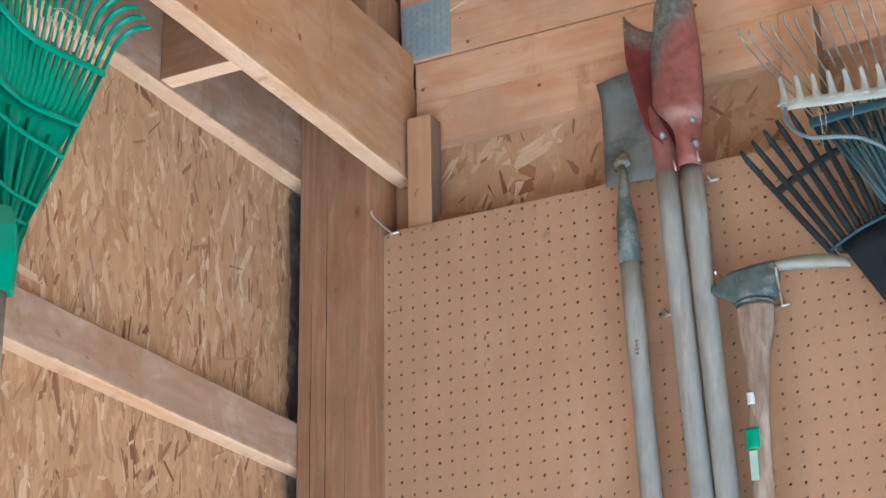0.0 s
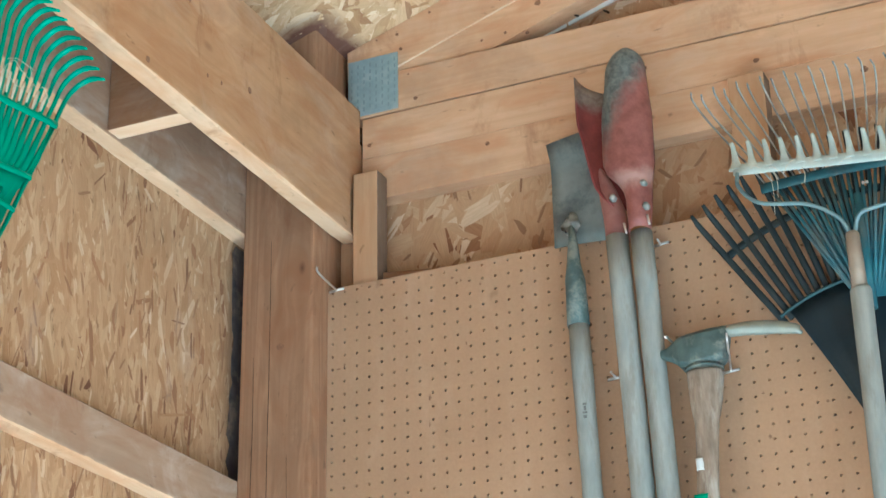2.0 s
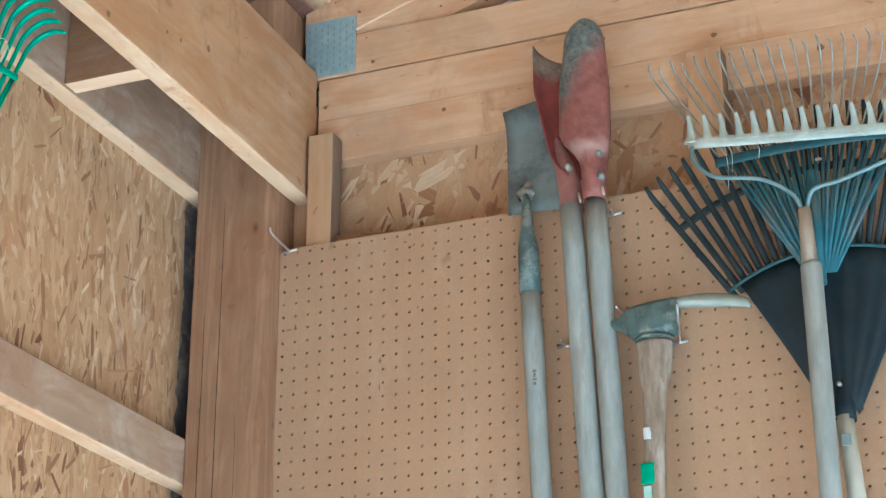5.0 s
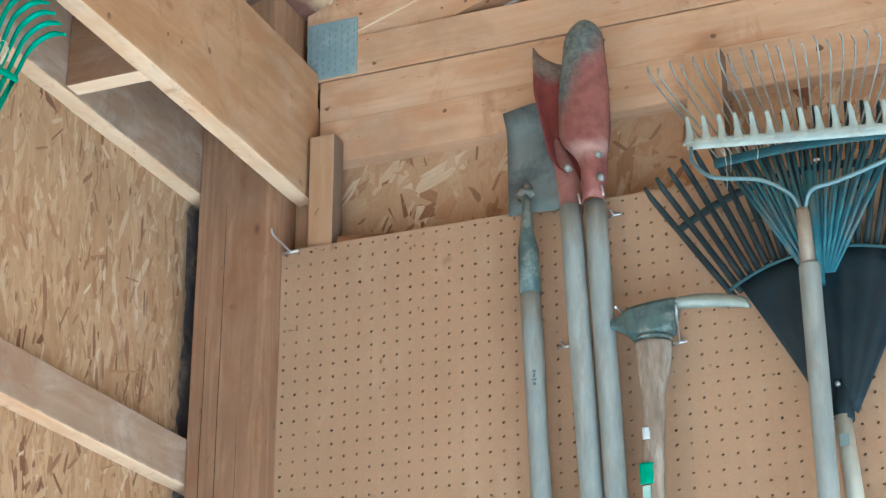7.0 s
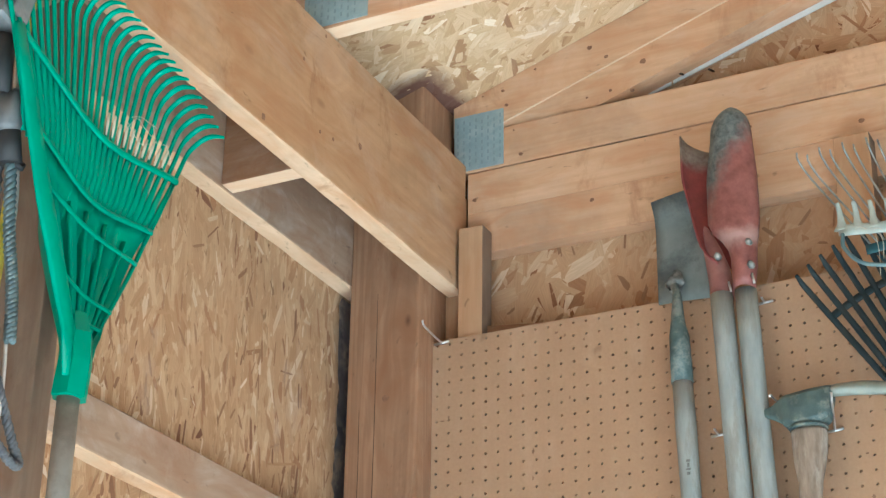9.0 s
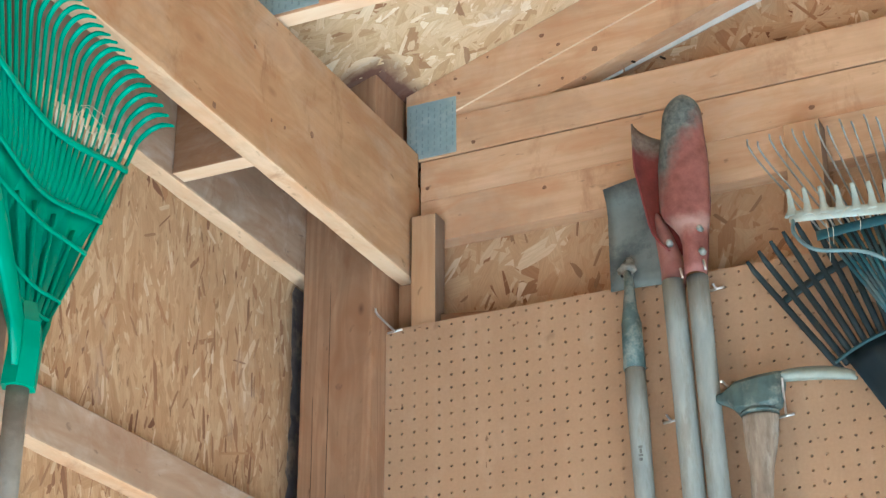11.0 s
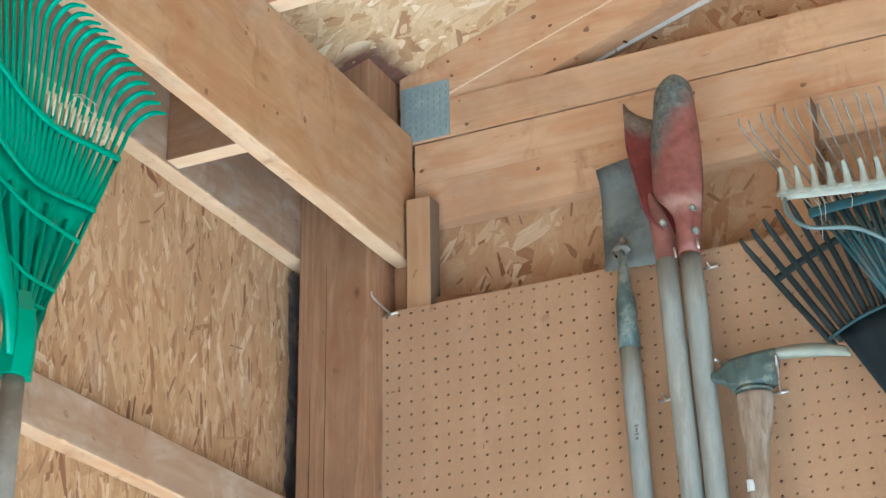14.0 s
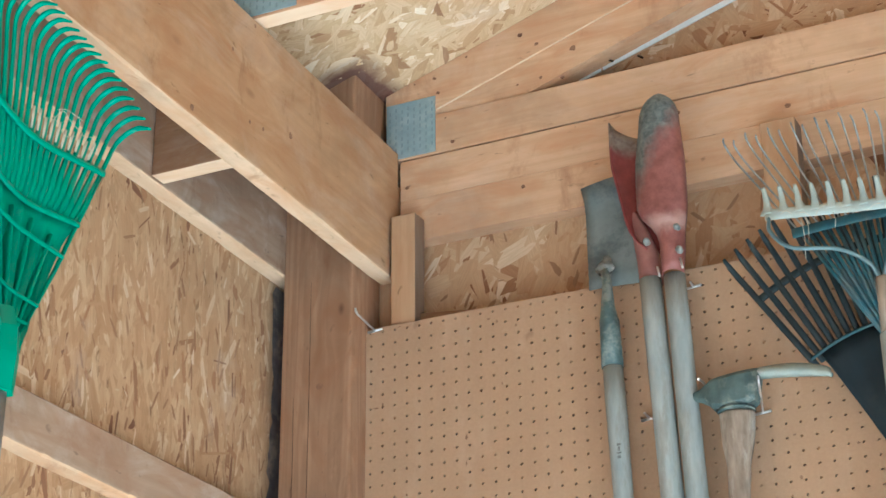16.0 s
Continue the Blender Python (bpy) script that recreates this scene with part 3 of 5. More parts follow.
def truss(y, label):
    """Gable truss: bottom chord, two sloping chords and pressed steel heel plates."""
    t = thing("roof_truss", (0, y, 0.44), label, "roof truss", "roof trusses", "structure")
    z0 = 0.4165 if y > 0 else 0.4385
    up = 0.0 if y > 0 else 0.022
    bm = bmesh.new()
    box(bm, (0.004 if y > 0 else -0.16, y, z0), (EAST, y + 0.038, z0 + 0.089))
    chord = part("bottom_chord", bm, pine_x, t)
    if y < 0:
        edge_wood(chord, pale_under_x)
    for s in (0, 1):
        bm = bmesh.new()
        xs = (-0.0 if y > 0 else -0.3, RIDGE) if s == 0 else (EAST, RIDGE)
        f = lambda x: 0.574 + (x if s == 0 else EAST - x) * PITCH
        pts = []
        for yy in (y + 0.0005, y + 0.0375):
            x0, x1 = xs
            low = max(f(x0) - 0.094, z0 + 0.0895) if y > 0 and s == 0 else f(x0) - 0.094
            pts.append([bm.verts.new((x0, yy, f(x0) - 0.001)), bm.verts.new((x1, yy, f(x1) - 0.001)), bm.verts.new((x1, yy, f(x1) - 0.094)), bm.verts.new((x0 + (low - f(x0) + 0.094) / PITCH, yy, low)), bm.verts.new((x0, yy, low))])
        bm.faces.new(pts[0]), bm.faces.new(pts[1][::-1])
        for i in range(5):
            bm.faces.new((pts[0][i], pts[1][i], pts[1][(i + 1) % 5], pts[0][(i + 1) % 5]))
        bmesh.ops.remove_doubles(bm, verts=bm.verts[:], dist=1e-5)
        bmesh.ops.recalc_face_normals(bm, faces=bm.faces[:])
        edge_wood(part("top_chord", bm, pine_x, t), pale_under_x)
    p = bmesh.new()
    if y > 0:
        box(p, (0.003, y - 0.0022, 0.421), (0.113, y - 0.0004, 0.548), 0.0007)
    else:
        box(p, (-0.02, y - 0.0022, 0.4445), (0.11, y - 0.0004, 0.56), 0.0007)
    pl = part("truss_plate", p, galvanised, t, "bluish galvanised pressed truss plate")
    teeth = bmesh.new()
    x0, zz0 = (0.010, 0.43) if y > 0 else (-0.012, 0.45)
    for i in range(8):
        for j in range(7):
            x, z = x0 + i * 0.0135, zz0 + j * 0.0155 + (0.006 if i % 2 else 0)
            box(teeth, (x, y - 0.0029, z), (x + 0.0032, y - 0.0023, z + 0.0085), 0)
    part("tooth_slots", teeth, dark_galv, pl, "rows of punched tooth slots")
    return t


truss(0.055, "pine gable truss with a galvanised heel plate")
for y in (-0.51, -1.12, -1.73, -2.34, -2.95, -3.56, -4.17):
    truss(y, "pine roof truss with galvanised heel plates")

# rafter nailed to the gable behind the truss, and the white metal edge strip below it
raft = bmesh.new()
lo = lambda x: 0.403 + 0.335 * x
pts = [[raft.verts.new((x, yy, lo(x) + h)) for x, h in ((0.312, 0.0), (RIDGE, 0.0), (RIDGE, 0.0715), (0.086, 0.0762))] for yy in (0.0605, 0.130)]
raft.faces.new(pts[0]), raft.faces.new(pts[1][::-1])
for i in range(4):
    raft.faces.new((pts[0][i], pts[1][i], pts[1][(i + 1) % 4], pts[0][(i + 1) % 4]))
bmesh.ops.recalc_face_normals(raft, faces=raft.faces[:])
tagged(make("gable_rafter", raft, pine_x), "pine rafter nailed to the gable sheathing", "rafter", kind="structure")
STRIP = thing("edge_strip", (0.4, 0.115, 0.53), "white painted metal strip along the gable rafter", "metal strip", kind="structure")
for xa, xb in ((0.405, 0.452), (0.456, 2.4)):
    bm = bmesh.new()
    f = lambda x: 0.533 + 0.31 * (x - 0.405)
    v = [[bm.verts.new((x, yy, f(x) + h)) for x, h in ((xa, 0.0), (xb, 0.0), (xb, 0.0125), (xa, 0.0125))] for yy in (0.108, 0.111)]
    bm.faces.new(v[0]), bm.faces.new(v[1][::-1])
    for i in range(4):
        bm.faces.new((v[0][i], v[1][i], v[1][(i + 1) % 4], v[0][(i + 1) % 4]))
    bmesh.ops.recalc_face_normals(bm, faces=bm.faces[:])
    part("length", bm, white_metal, STRIP)


def knots(parent, spots, axis, at):
    """Dark round knots and nail holes set flush into a board's face."""
    core = worn("knot_core", (0.30, 0.16, 0.088), (0.15, 0.075, 0.04), 0.6, 0, 160)
    for u, z, r in spots:
        bm = bmesh.new()
        m = Matrix.Translation((at, u, z) if axis == 0 else (u, at, z)) @ Matrix.Diagonal((0.0008 if axis == 0 else r * 1.15, 0.0008 if axis == 1 else r * 0.8, r, 1))
        bmesh.ops.create_uvsphere(bm, u_segments=12, v_segments=8, radius=1.0, matrix=m)
        for v in bm.verts:
            wob = 0.45 * noise.noise((v.co.x * 150, v.co.y * 150, v.co.z * 150))
            v.co.z += r * wob
            if axis == 1:
                v.co.x += 0.6 * r * wob
        part("knot", bm, core, parent)


knots(INNER, ((-0.380, 0.265, 0.0075), (-0.585, 0.335, 0.0045), (-0.52, 0.225, 0.004), (-0.475, 0.232, 0.004), (-0.70, 0.163, 0.007), (-0.515, 0.45 - 0.03, 0.004)), 0, 0.0302)

knots(POST, ((-0.078, -0.088, 0.0065),), 1, -0.0604)
knots(HEAD, ((0.444, 0.262, 0.005), (0.30, 0.30, 0.004), (1.02, 0.285, 0.006)), 1, 0.0546)
knots(HEAD_UP, ((0.049, 0.352, 0.004), (0.62, 0.385, 0.004), (0.83, 0.350, 0.005)), 1, 0.0541)

GABLE = bpy.data.objects["roof_truss"]
knots(GABLE, ((0.111, 0.589, 0.0037), (0.337, 0.612, 0.0037), (0.302, 0.642, 0.0050), (0.183, 0.622, 0.0025), (0.119, 0.554, 0.0037), (0.066, 0.586, 0.0019), (0.150, 0.435, 0.0043), (0.135, 0.492, 0.0019)), 1, 0.0549)
knots(bpy.data.objects["gable_rafter"], ((0.388, 0.525, 0.0037), (0.342, 0.536, 0.0031), (0.292, 0.532, 0.0025), (0.412, 0.585, 0.0056)), 1, 0.0603)

for x0, z0, x1, z1 in ((0.462, 0.572, 0.482, 0.556), (0.532, 0.560, 0.544, 0.548)):
    bm = bmesh.new()
    tube(bm, [(x0, 0.104, z0), (x1, 0.096, z1)], 0.0022, 8)
    part("nail", bm, crack_dark, STRIP, "bent dark nail")

# ---------------- things on the pegboard wall ----------------
P = 0.0254  # hole pitch
hardboard = Nodes("tan_hardboard")
_c = hardboard.coords()
_a, _b = hardboard.noise(_c, 2.2, 5, 0.6), hardboard.noise(_c, 160, 3, 0.6)
_col = hardboard.ramp(hardboard.math("MULTIPLY_ADD", _b, 0.35, hardboard.math("MULTIPLY", _a, 0.65)), (0.35, (0.365, 0.225, 0.13)), (0.65, (0.45, 0.292, 0.175)))
_spots = hardboard.ramp(hardboard.noise(hardboard.coords((1, 1, 0.55)), 17, 3, 0.5), (0.70, (0, 0, 0)), (0.78, (1, 1, 1)))
_col = hardboard.mix(hardboard.math("MULTIPLY", _spots, 0.55), _col, (0.16, 0.085, 0.045))
_dust = hardboard.noise(hardboard.coords((1, 1, 0.35)), 9.0, 6, 0.68)
_col = hardboard.mix(hardboard.math("MULTIPLY", hardboard.ramp(_dust, (0.52, (0, 0, 0)), (0.70, (1, 1, 1))), 0.30), _col, (0.56, 0.42, 0.30))
_wet = hardboard.noise(hardboard.coords((1, 1, 0.6), (0, 0, 0), (2.0, 0, 5.0)), 5.0, 6, 0.65)
_col = hardboard.mix(hardboard.math("MULTIPLY", hardboard.ramp(_wet, (0.54, (0, 0, 0)), (0.72, (1, 1, 1))), 0.35), _col, (0.29, 0.165, 0.095))
hardboard.bump(_b, 0.12, 0.0006)
hardboard = hardboard.done(_col, 0.55, 0, 0.35)


def pegboard(x0, x1, z0, z1, thick):
    """Hardboard sheet with real round holes on a one-inch grid; row 0 at z = 0, column 0 at x = 0."""
    verts, faces = [], []
    R = 0.0026
    oct_ = [(R * math.cos(k * math.pi / 4), R * math.sin(k * math.pi / 4)) for k in range(8)]
    c0, c1 = math.ceil(x0 / P + 0.3), math.floor(x1 / P - 0.3)
    r0, r1 = math.ceil(z0 / P + 0.3), math.floor(z1 / P - 0.3)
    for c in range(c0, c1 + 1):
        for r in range(r0, r1 + 1):
            xa = x0 if c == c0 else (c - 0.5) * P
            xb = x1 if c == c1 else (c + 0.5) * P
            za = z0 if r == r0 else (r - 0.5) * P
            zb = z1 if r == r1 else (r + 0.5) * P
            n = len(verts)
            verts += [(xb, 0, zb), (xa, 0, zb), (xa, 0, za), (xb, 0, za)]
            cx, cz = c * P, r * P
            verts += [(cx + a, 0, cz + b) for a, b in oct_] + [(cx + a, thick, cz + b) for a, b in oct_]
            o, q = n + 4, n + 12
            for i, k in enumerate((1, 3, 5, 7)):
                faces.append((n + i, n + (i + 1) % 4, o + (k + 2) % 8, o + (k + 1) % 8, o + k))
            for k in range(8):
                faces.append((o + k, o + (k + 1) % 8, q + (k + 1) % 8, q + k))
    n = len(verts)
    verts += [(x, y, z) for y in (0, thick) for x, z in ((x0, z0), (x1, z0), (x1, z1), (x0, z1))]
    for i in range(4):
        faces.append((n + i, n + (i + 1) % 4, n + 4 + (i + 1) % 4, n + 4 + i))
    me = bpy.data.meshes.new("pegboard")
    me.from_pydata(verts, [], faces)
    me.materials.append(hardboard)
    return new("pegboard", me)


PEG = tagged(pegboard(-0.0105, 2.42, -1.18, 0.036, 0.0055), "tan hardboard pegboard with a one-inch grid of holes", "pegboard")

steel_grey = worn("grey_worn_steel", (0.215, 0.238, 0.225), (0.125, 0.145, 0.14), 0.62, 0.2, 30, (0.055, 0.07, 0.075), 0.6)
ferrule_green = worn("grey_green_paint", (0.12, 0.168, 0.162), (0.045, 0.072, 0.07), 0.55, 0.1, 38, (0.30, 0.31, 0.27), 0.65)
ash_grey = worn("weathered_grey_ash", (0.375, 0.395, 0.375), (0.245, 0.27, 0.262), 0.85, 0, 26, (0.21, 0.185, 0.15), 0.5, 0.15, (2.2, 2.2, 0.5))
faint_mark = worn("faded_dark_ink", (0.22, 0.225, 0.21), (0.13, 0.135, 0.13), 0.8, 0, 200)
weld = worn("pale_weld", (0.42, 0.41, 0.37), (0.14, 0.15, 0.14), 0.55, 0.2, 60)
hick = worn("worn_hickory", (0.38, 0.305, 0.235), (0.13, 0.095, 0.068), 0.85, 0, 60, (0.48, 0.44, 0.385), 0.6, 0.15, (1, 1, 0.22))
red_paint = Nodes("red_paint_with_mud")
_c = red_paint.coords()
_z = red_paint.add("ShaderNodeSeparateXYZ")
red_paint.put(_z, 0, _c)
_n = red_paint.noise(_c, 22, 5, 0.6)
_m = red_paint.math("ADD", _z.outputs[2], red_paint.math("MULTIPLY", red_paint.math("SUBTRACT", _n, 0.5), 0.16))
_m = red_paint.math("ADD", _m, red_paint.math("MULTIPLY", red_paint.math("SUBTRACT", 0.62, _z.outputs[0]), 1.9))
_mask = red_paint.ramp(_m, (0.20, (0, 0, 0)), (0.26, (1, 1, 1)))
_red = red_paint.ramp(red_paint.noise(_c, 45, 5, 0.65), (0.3, (0.17, 0.058, 0.048)), (0.7, (0.29, 0.115, 0.098)))
_mud = red_paint.ramp(red_paint.noise(_c, 70, 5, 0.7), (0.35, (0.06, 0.072, 0.072)), (0.7, (0.215, 0.24, 0.225)))
red_paint.bump(_n, 0.3, 0.001)
# highlight on the blade's fold, painted in as a paler pink band
_fold_glint = red_paint.math("ABSOLUTE", red_paint.math("SUBTRACT", red_paint.math("MULTIPLY_ADD", _n, 0.05, _z.outputs[2]), 0.112))
_red = red_paint.mix(red_paint.ramp(_fold_glint, (0.004, (0.62, 0.62, 0.62)), (0.022, (0, 0, 0))), _red, (0.52, 0.36, 0.32))
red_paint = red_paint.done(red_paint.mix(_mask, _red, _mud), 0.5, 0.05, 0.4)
red_inner = Nodes("dark_red_paint_with_mud")
_c = red_inner.coords()
_z = red_inner.add("ShaderNodeSeparateXYZ")
red_inner.put(_z, 0, _c)
_n = red_inner.noise(_c, 35, 5, 0.65)
_m = red_inner.math("ADD", _z.outputs[2], red_inner.math("MULTIPLY", red_inner.math("SUBTRACT", _n, 0.5), 0.05))
_rust = red_inner.ramp(red_inner.noise(_c, 60, 5, 0.65), (0.35, (0.13, 0.085, 0.06)), (0.65, (0.27, 0.22, 0.18)))
_red = red_inner.ramp(_n, (0.3, (0.15, 0.028, 0.028)), (0.7, (0.25, 0.055, 0.05)))
red_inner = red_inner.done(red_inner.mix(red_inner.ramp(_m, (0.255, (0, 0, 0)), (0.275, (1, 1, 1))), _red, _rust), 0.5, 0.05, 0.4)


faded_red = worn("faded_red_paint", (0.36, 0.18, 0.155), (0.25, 0.105, 0.09), 0.5, 0.05, 40)


def hook(x, z, reach=0.09, tip=0.018, y=0.0, dx=0.0):
    """A bent wire hook whose crosspiece lies against the board."""
    t = thing("pegboard_hook", (x, y, z), "shiny bent steel wire hook in the pegboard", "hook", "pegboard hooks")
    bm = bmesh.new()
    tube(bm, curve_pts([(x, y - 0.002, z), (x + dx * 0.5, y - reach * 0.5, z + tip * 0.15), (x + dx * 0.93, y - reach * 0.93, z + tip * 0.45), (x + dx, y - reach, z + tip)], 6), 0.0021, 8)
    part("wire", bm, shiny_wire, t)
    bm = bmesh.new()
    tube(bm, [(x - 0.015, y - 0.004, z - 0.002), (x + 0.015, y - 0.004, z + 0.001)], 0.0026, 8)
    part("crosspiece", bm, shiny_wire, t)
    return t


hook(0.010, 0.030, 0.085, 0.016)
hook(0.750, -0.254, 0.113, 0.026, 0.0, 0.026)
hook(0.644, -0.001, 0.02, 0.004)
hook(0.673, -0.212, 0.112, -0.006)
hook(0.549, -0.233, 0.03, 0.003)


# narrow flat scraper
def scraper():
    t = thing("floor_scraper", (0.5, -0.05, -1.3), "long-handled flat steel scraper hanging blade up", "scraper")
    grid = []
    for i in range(9):
        z = 0.024 + 0.196 * i / 8
        row = []
        for j in range(7):
            u = j / 6
            x = 0.452 + 0.11 * u
            crown = 0.012 * (1 - (2 * u - 1) ** 2)
            bend = -0.022 * max(0, (i - 6) / 2) ** 2
            row.append((x, -0.016 - crown * 0.3 + bend, z + (0.016 * u if i == 8 else 0) - (0.004 * u if i == 0 else 0)))
        grid.append(row)
    part("blade", plate(bmesh.new(), grid, 0.0025), steel_grey, t, "dark grey steel blade")
    bm = bmesh.new()
    wz = np.linspace(0.074, 0.032, 12)
    tube(bm, [(0.492 + (0.074 - z) * 0.1, -0.031 - (0.074 - z) * 0.33, z) for z in wz], [0.003, 0.006, 0.008, 0.009, 0.013, 0.0165, 0.018, 0.017, 0.0125, 0.0105, 0.008, 0.005], 14, 0.6)
    lumps = random.Random(5)
    for v in bm.verts:
        v.co += Vector((lumps.uniform(-1, 0.8), lumps.uniform(-0.6, 0.6), lumps.uniform(-0.9, 0.9))) * 0.0052
    part("weld", bm, weld, t, "lumpy pale weld")
    bm = bmesh.new()
    tube(bm, [(0.495, -0.043, 0.045), (0.498, -0.047, 0.015), (0.4985, -0.05, -0.03), (0.5, -0.05, -0.06), (0.502, -0.05, -0.146)], [0.0065, 0.0085, 0.0125, 0.0178, 0.0198], 16)
    part("ferrule", bm, ferrule_green, t, "grey-green painted steel ferrule")
    bm = bmesh.new()
    zs = np.linspace(-0.14, -1.35, 14)
    tube(bm, [(0.502 + (-0.14 - z) * 0.033, -0.05, z) for z in zs], [0.0178 + 0.0007 * math.sin(i * 1.7) for i in range(14)], 16)
    grip = part("handle", bm, ash_grey, t, "weathered grey wooden handle")
    for k, (w, h) in enumerate(((0.007, 0.004), (0.004, 0.007), (0.008, 0.003), (0.006, 0.005))):
        bm = bmesh.new()
        z = -0.294 - 0.0075 * k
        box(bm, (0.512 - w / 2, -0.0684, z - h / 2), (0.512 + w / 2, -0.0672, z + h / 2), 0.0003)
        part("mark", bm, faint_mark, grip, "faded dark stencilled mark")
    return t


scraper()


# post hole digger
def digger():
    t = thing("post_hole_digger", (0.61, -0.07, -1.3), "post hole digger with muddy red clamshell blades hanging upside down", "post hole digger")

    def along(z, table):
        for (z0, v0), (z1, v1) in zip(table, table[1:]):
            if z <= z1:
                k = min(1.0, max(0.0, (z - z0) / (z1 - z0)))
                return v0 + (v1 - v0) * k * k * (3 - 2 * k)
        return table[-1][1]
    grid = []
    for i in range(30):
        z = -0.004 + 0.353 * (1 - (1 - i / 29) ** 1.7)
        l = along(z, ((-0.01, 0.612), (0.06, 0.6115), (0.085, 0.604), (0.105, 0.581), (0.13, 0.573), (0.20, 0.574), (0.31, 0.586)))
        r = along(z, ((-0.01, 0.652), (0.05, 0.658), (0.14, 0.667), (0.20, 0.667), (0.31, 0.661)))
        k = 1.0 if z < 0.295 else math.sqrt(max(0.0, 1 - ((z - 0.295) / 0.0542) ** 2.3))
        mid, half = (l + r) / 2, max(0.003, (r - l) / 2 * k)
        mid += 0.008 * (1 - k)
        deep = 0.036 if z > 0.11 else 0.024 + 0.012 * max(0, z) / 0.11
        grid.append([(mid + half * math.sin(a), -0.078 - deep * (0.35 + 0.65 * k) * math.cos(a), z) for a in (math.radians(-92 + 184 * j / 14) for j in range(15))])
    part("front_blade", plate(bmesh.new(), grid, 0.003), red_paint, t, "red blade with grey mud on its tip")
    grid = []
    for i in range(15):
        u = i / 14
        z = 0.055 + 0.264 * u
        left = 0.564 - 0.034 * min(1, u * 1.5) + (0.022 * max(0, 1 - u * 5) ** 2)
        row = []
        for j in range(9):
            a = math.radians(90 * j / 8)
            row.append((left + 0.05 * (1 - math.cos(a)), -0.082 + 0.044 * math.sin(a), z - (0.026 * (j / 8) * u ** 4)))
        grid.append(row)
    part("rear_blade", plate(bmesh.new(), grid, 0.003), red_inner, t, "dark red inside of the second blade with a grey worn end")
    bm = bmesh.new()
    tube(bm, [(0.552, -0.05, 0.15), (0.560, -0.052, 0.125), (0.570, -0.054, 0.09), (0.580, -0.056, 0.05), (0.584, -0.056, 0.02), (0.584, -0.056, -0.006)], [0.003, 0.010, 0.016, 0.0205, 0.0215, 0.0215], 16)
    part("socket", bm, faded_red, t, "faded pinkish red socket")
    for xa, xb, r in ((0.5865, 0.608, 0.0196), (0.631, 0.650, 0.0192)):
        bm = bmesh.new()
        tube(bm, [(xa + (xb - xa) * k * 2.4, -0.07, -0.003 - 0.525 * k * 2.4) for k in np.linspace(0, 1, 14)], r, 18)
        part("handle", bm, ash_grey, t, "weathered grey wooden handle")
    for x, y, z in ((0.650, -0.098, 0.073), (0.652, -0.098, 0.030), (0.588, -0.080, 0.066)):
        bm = bmesh.new()
        tube(bm, [(x, y + 0.004, z), (x, y - 0.003, z), (x + 0.001, y - 0.009, z), (x + 0.001, y - 0.011, z)], [0.0065, 0.007, 0.0055, 0.002], 6)
        part("bolt", bm, weld, t, "pale worn bolt")
    for x, z in ((0.609, -0.004), (0.651, 0.004)):
        bm = bmesh.new()
        tube(bm, [(x, -0.095, z + 0.012), (x + 0.004, -0.097, z - 0.008)], 0.0022, 8)
        part("pin", bm, shiny_wire, t, "shiny steel pin")
    return t


digger()


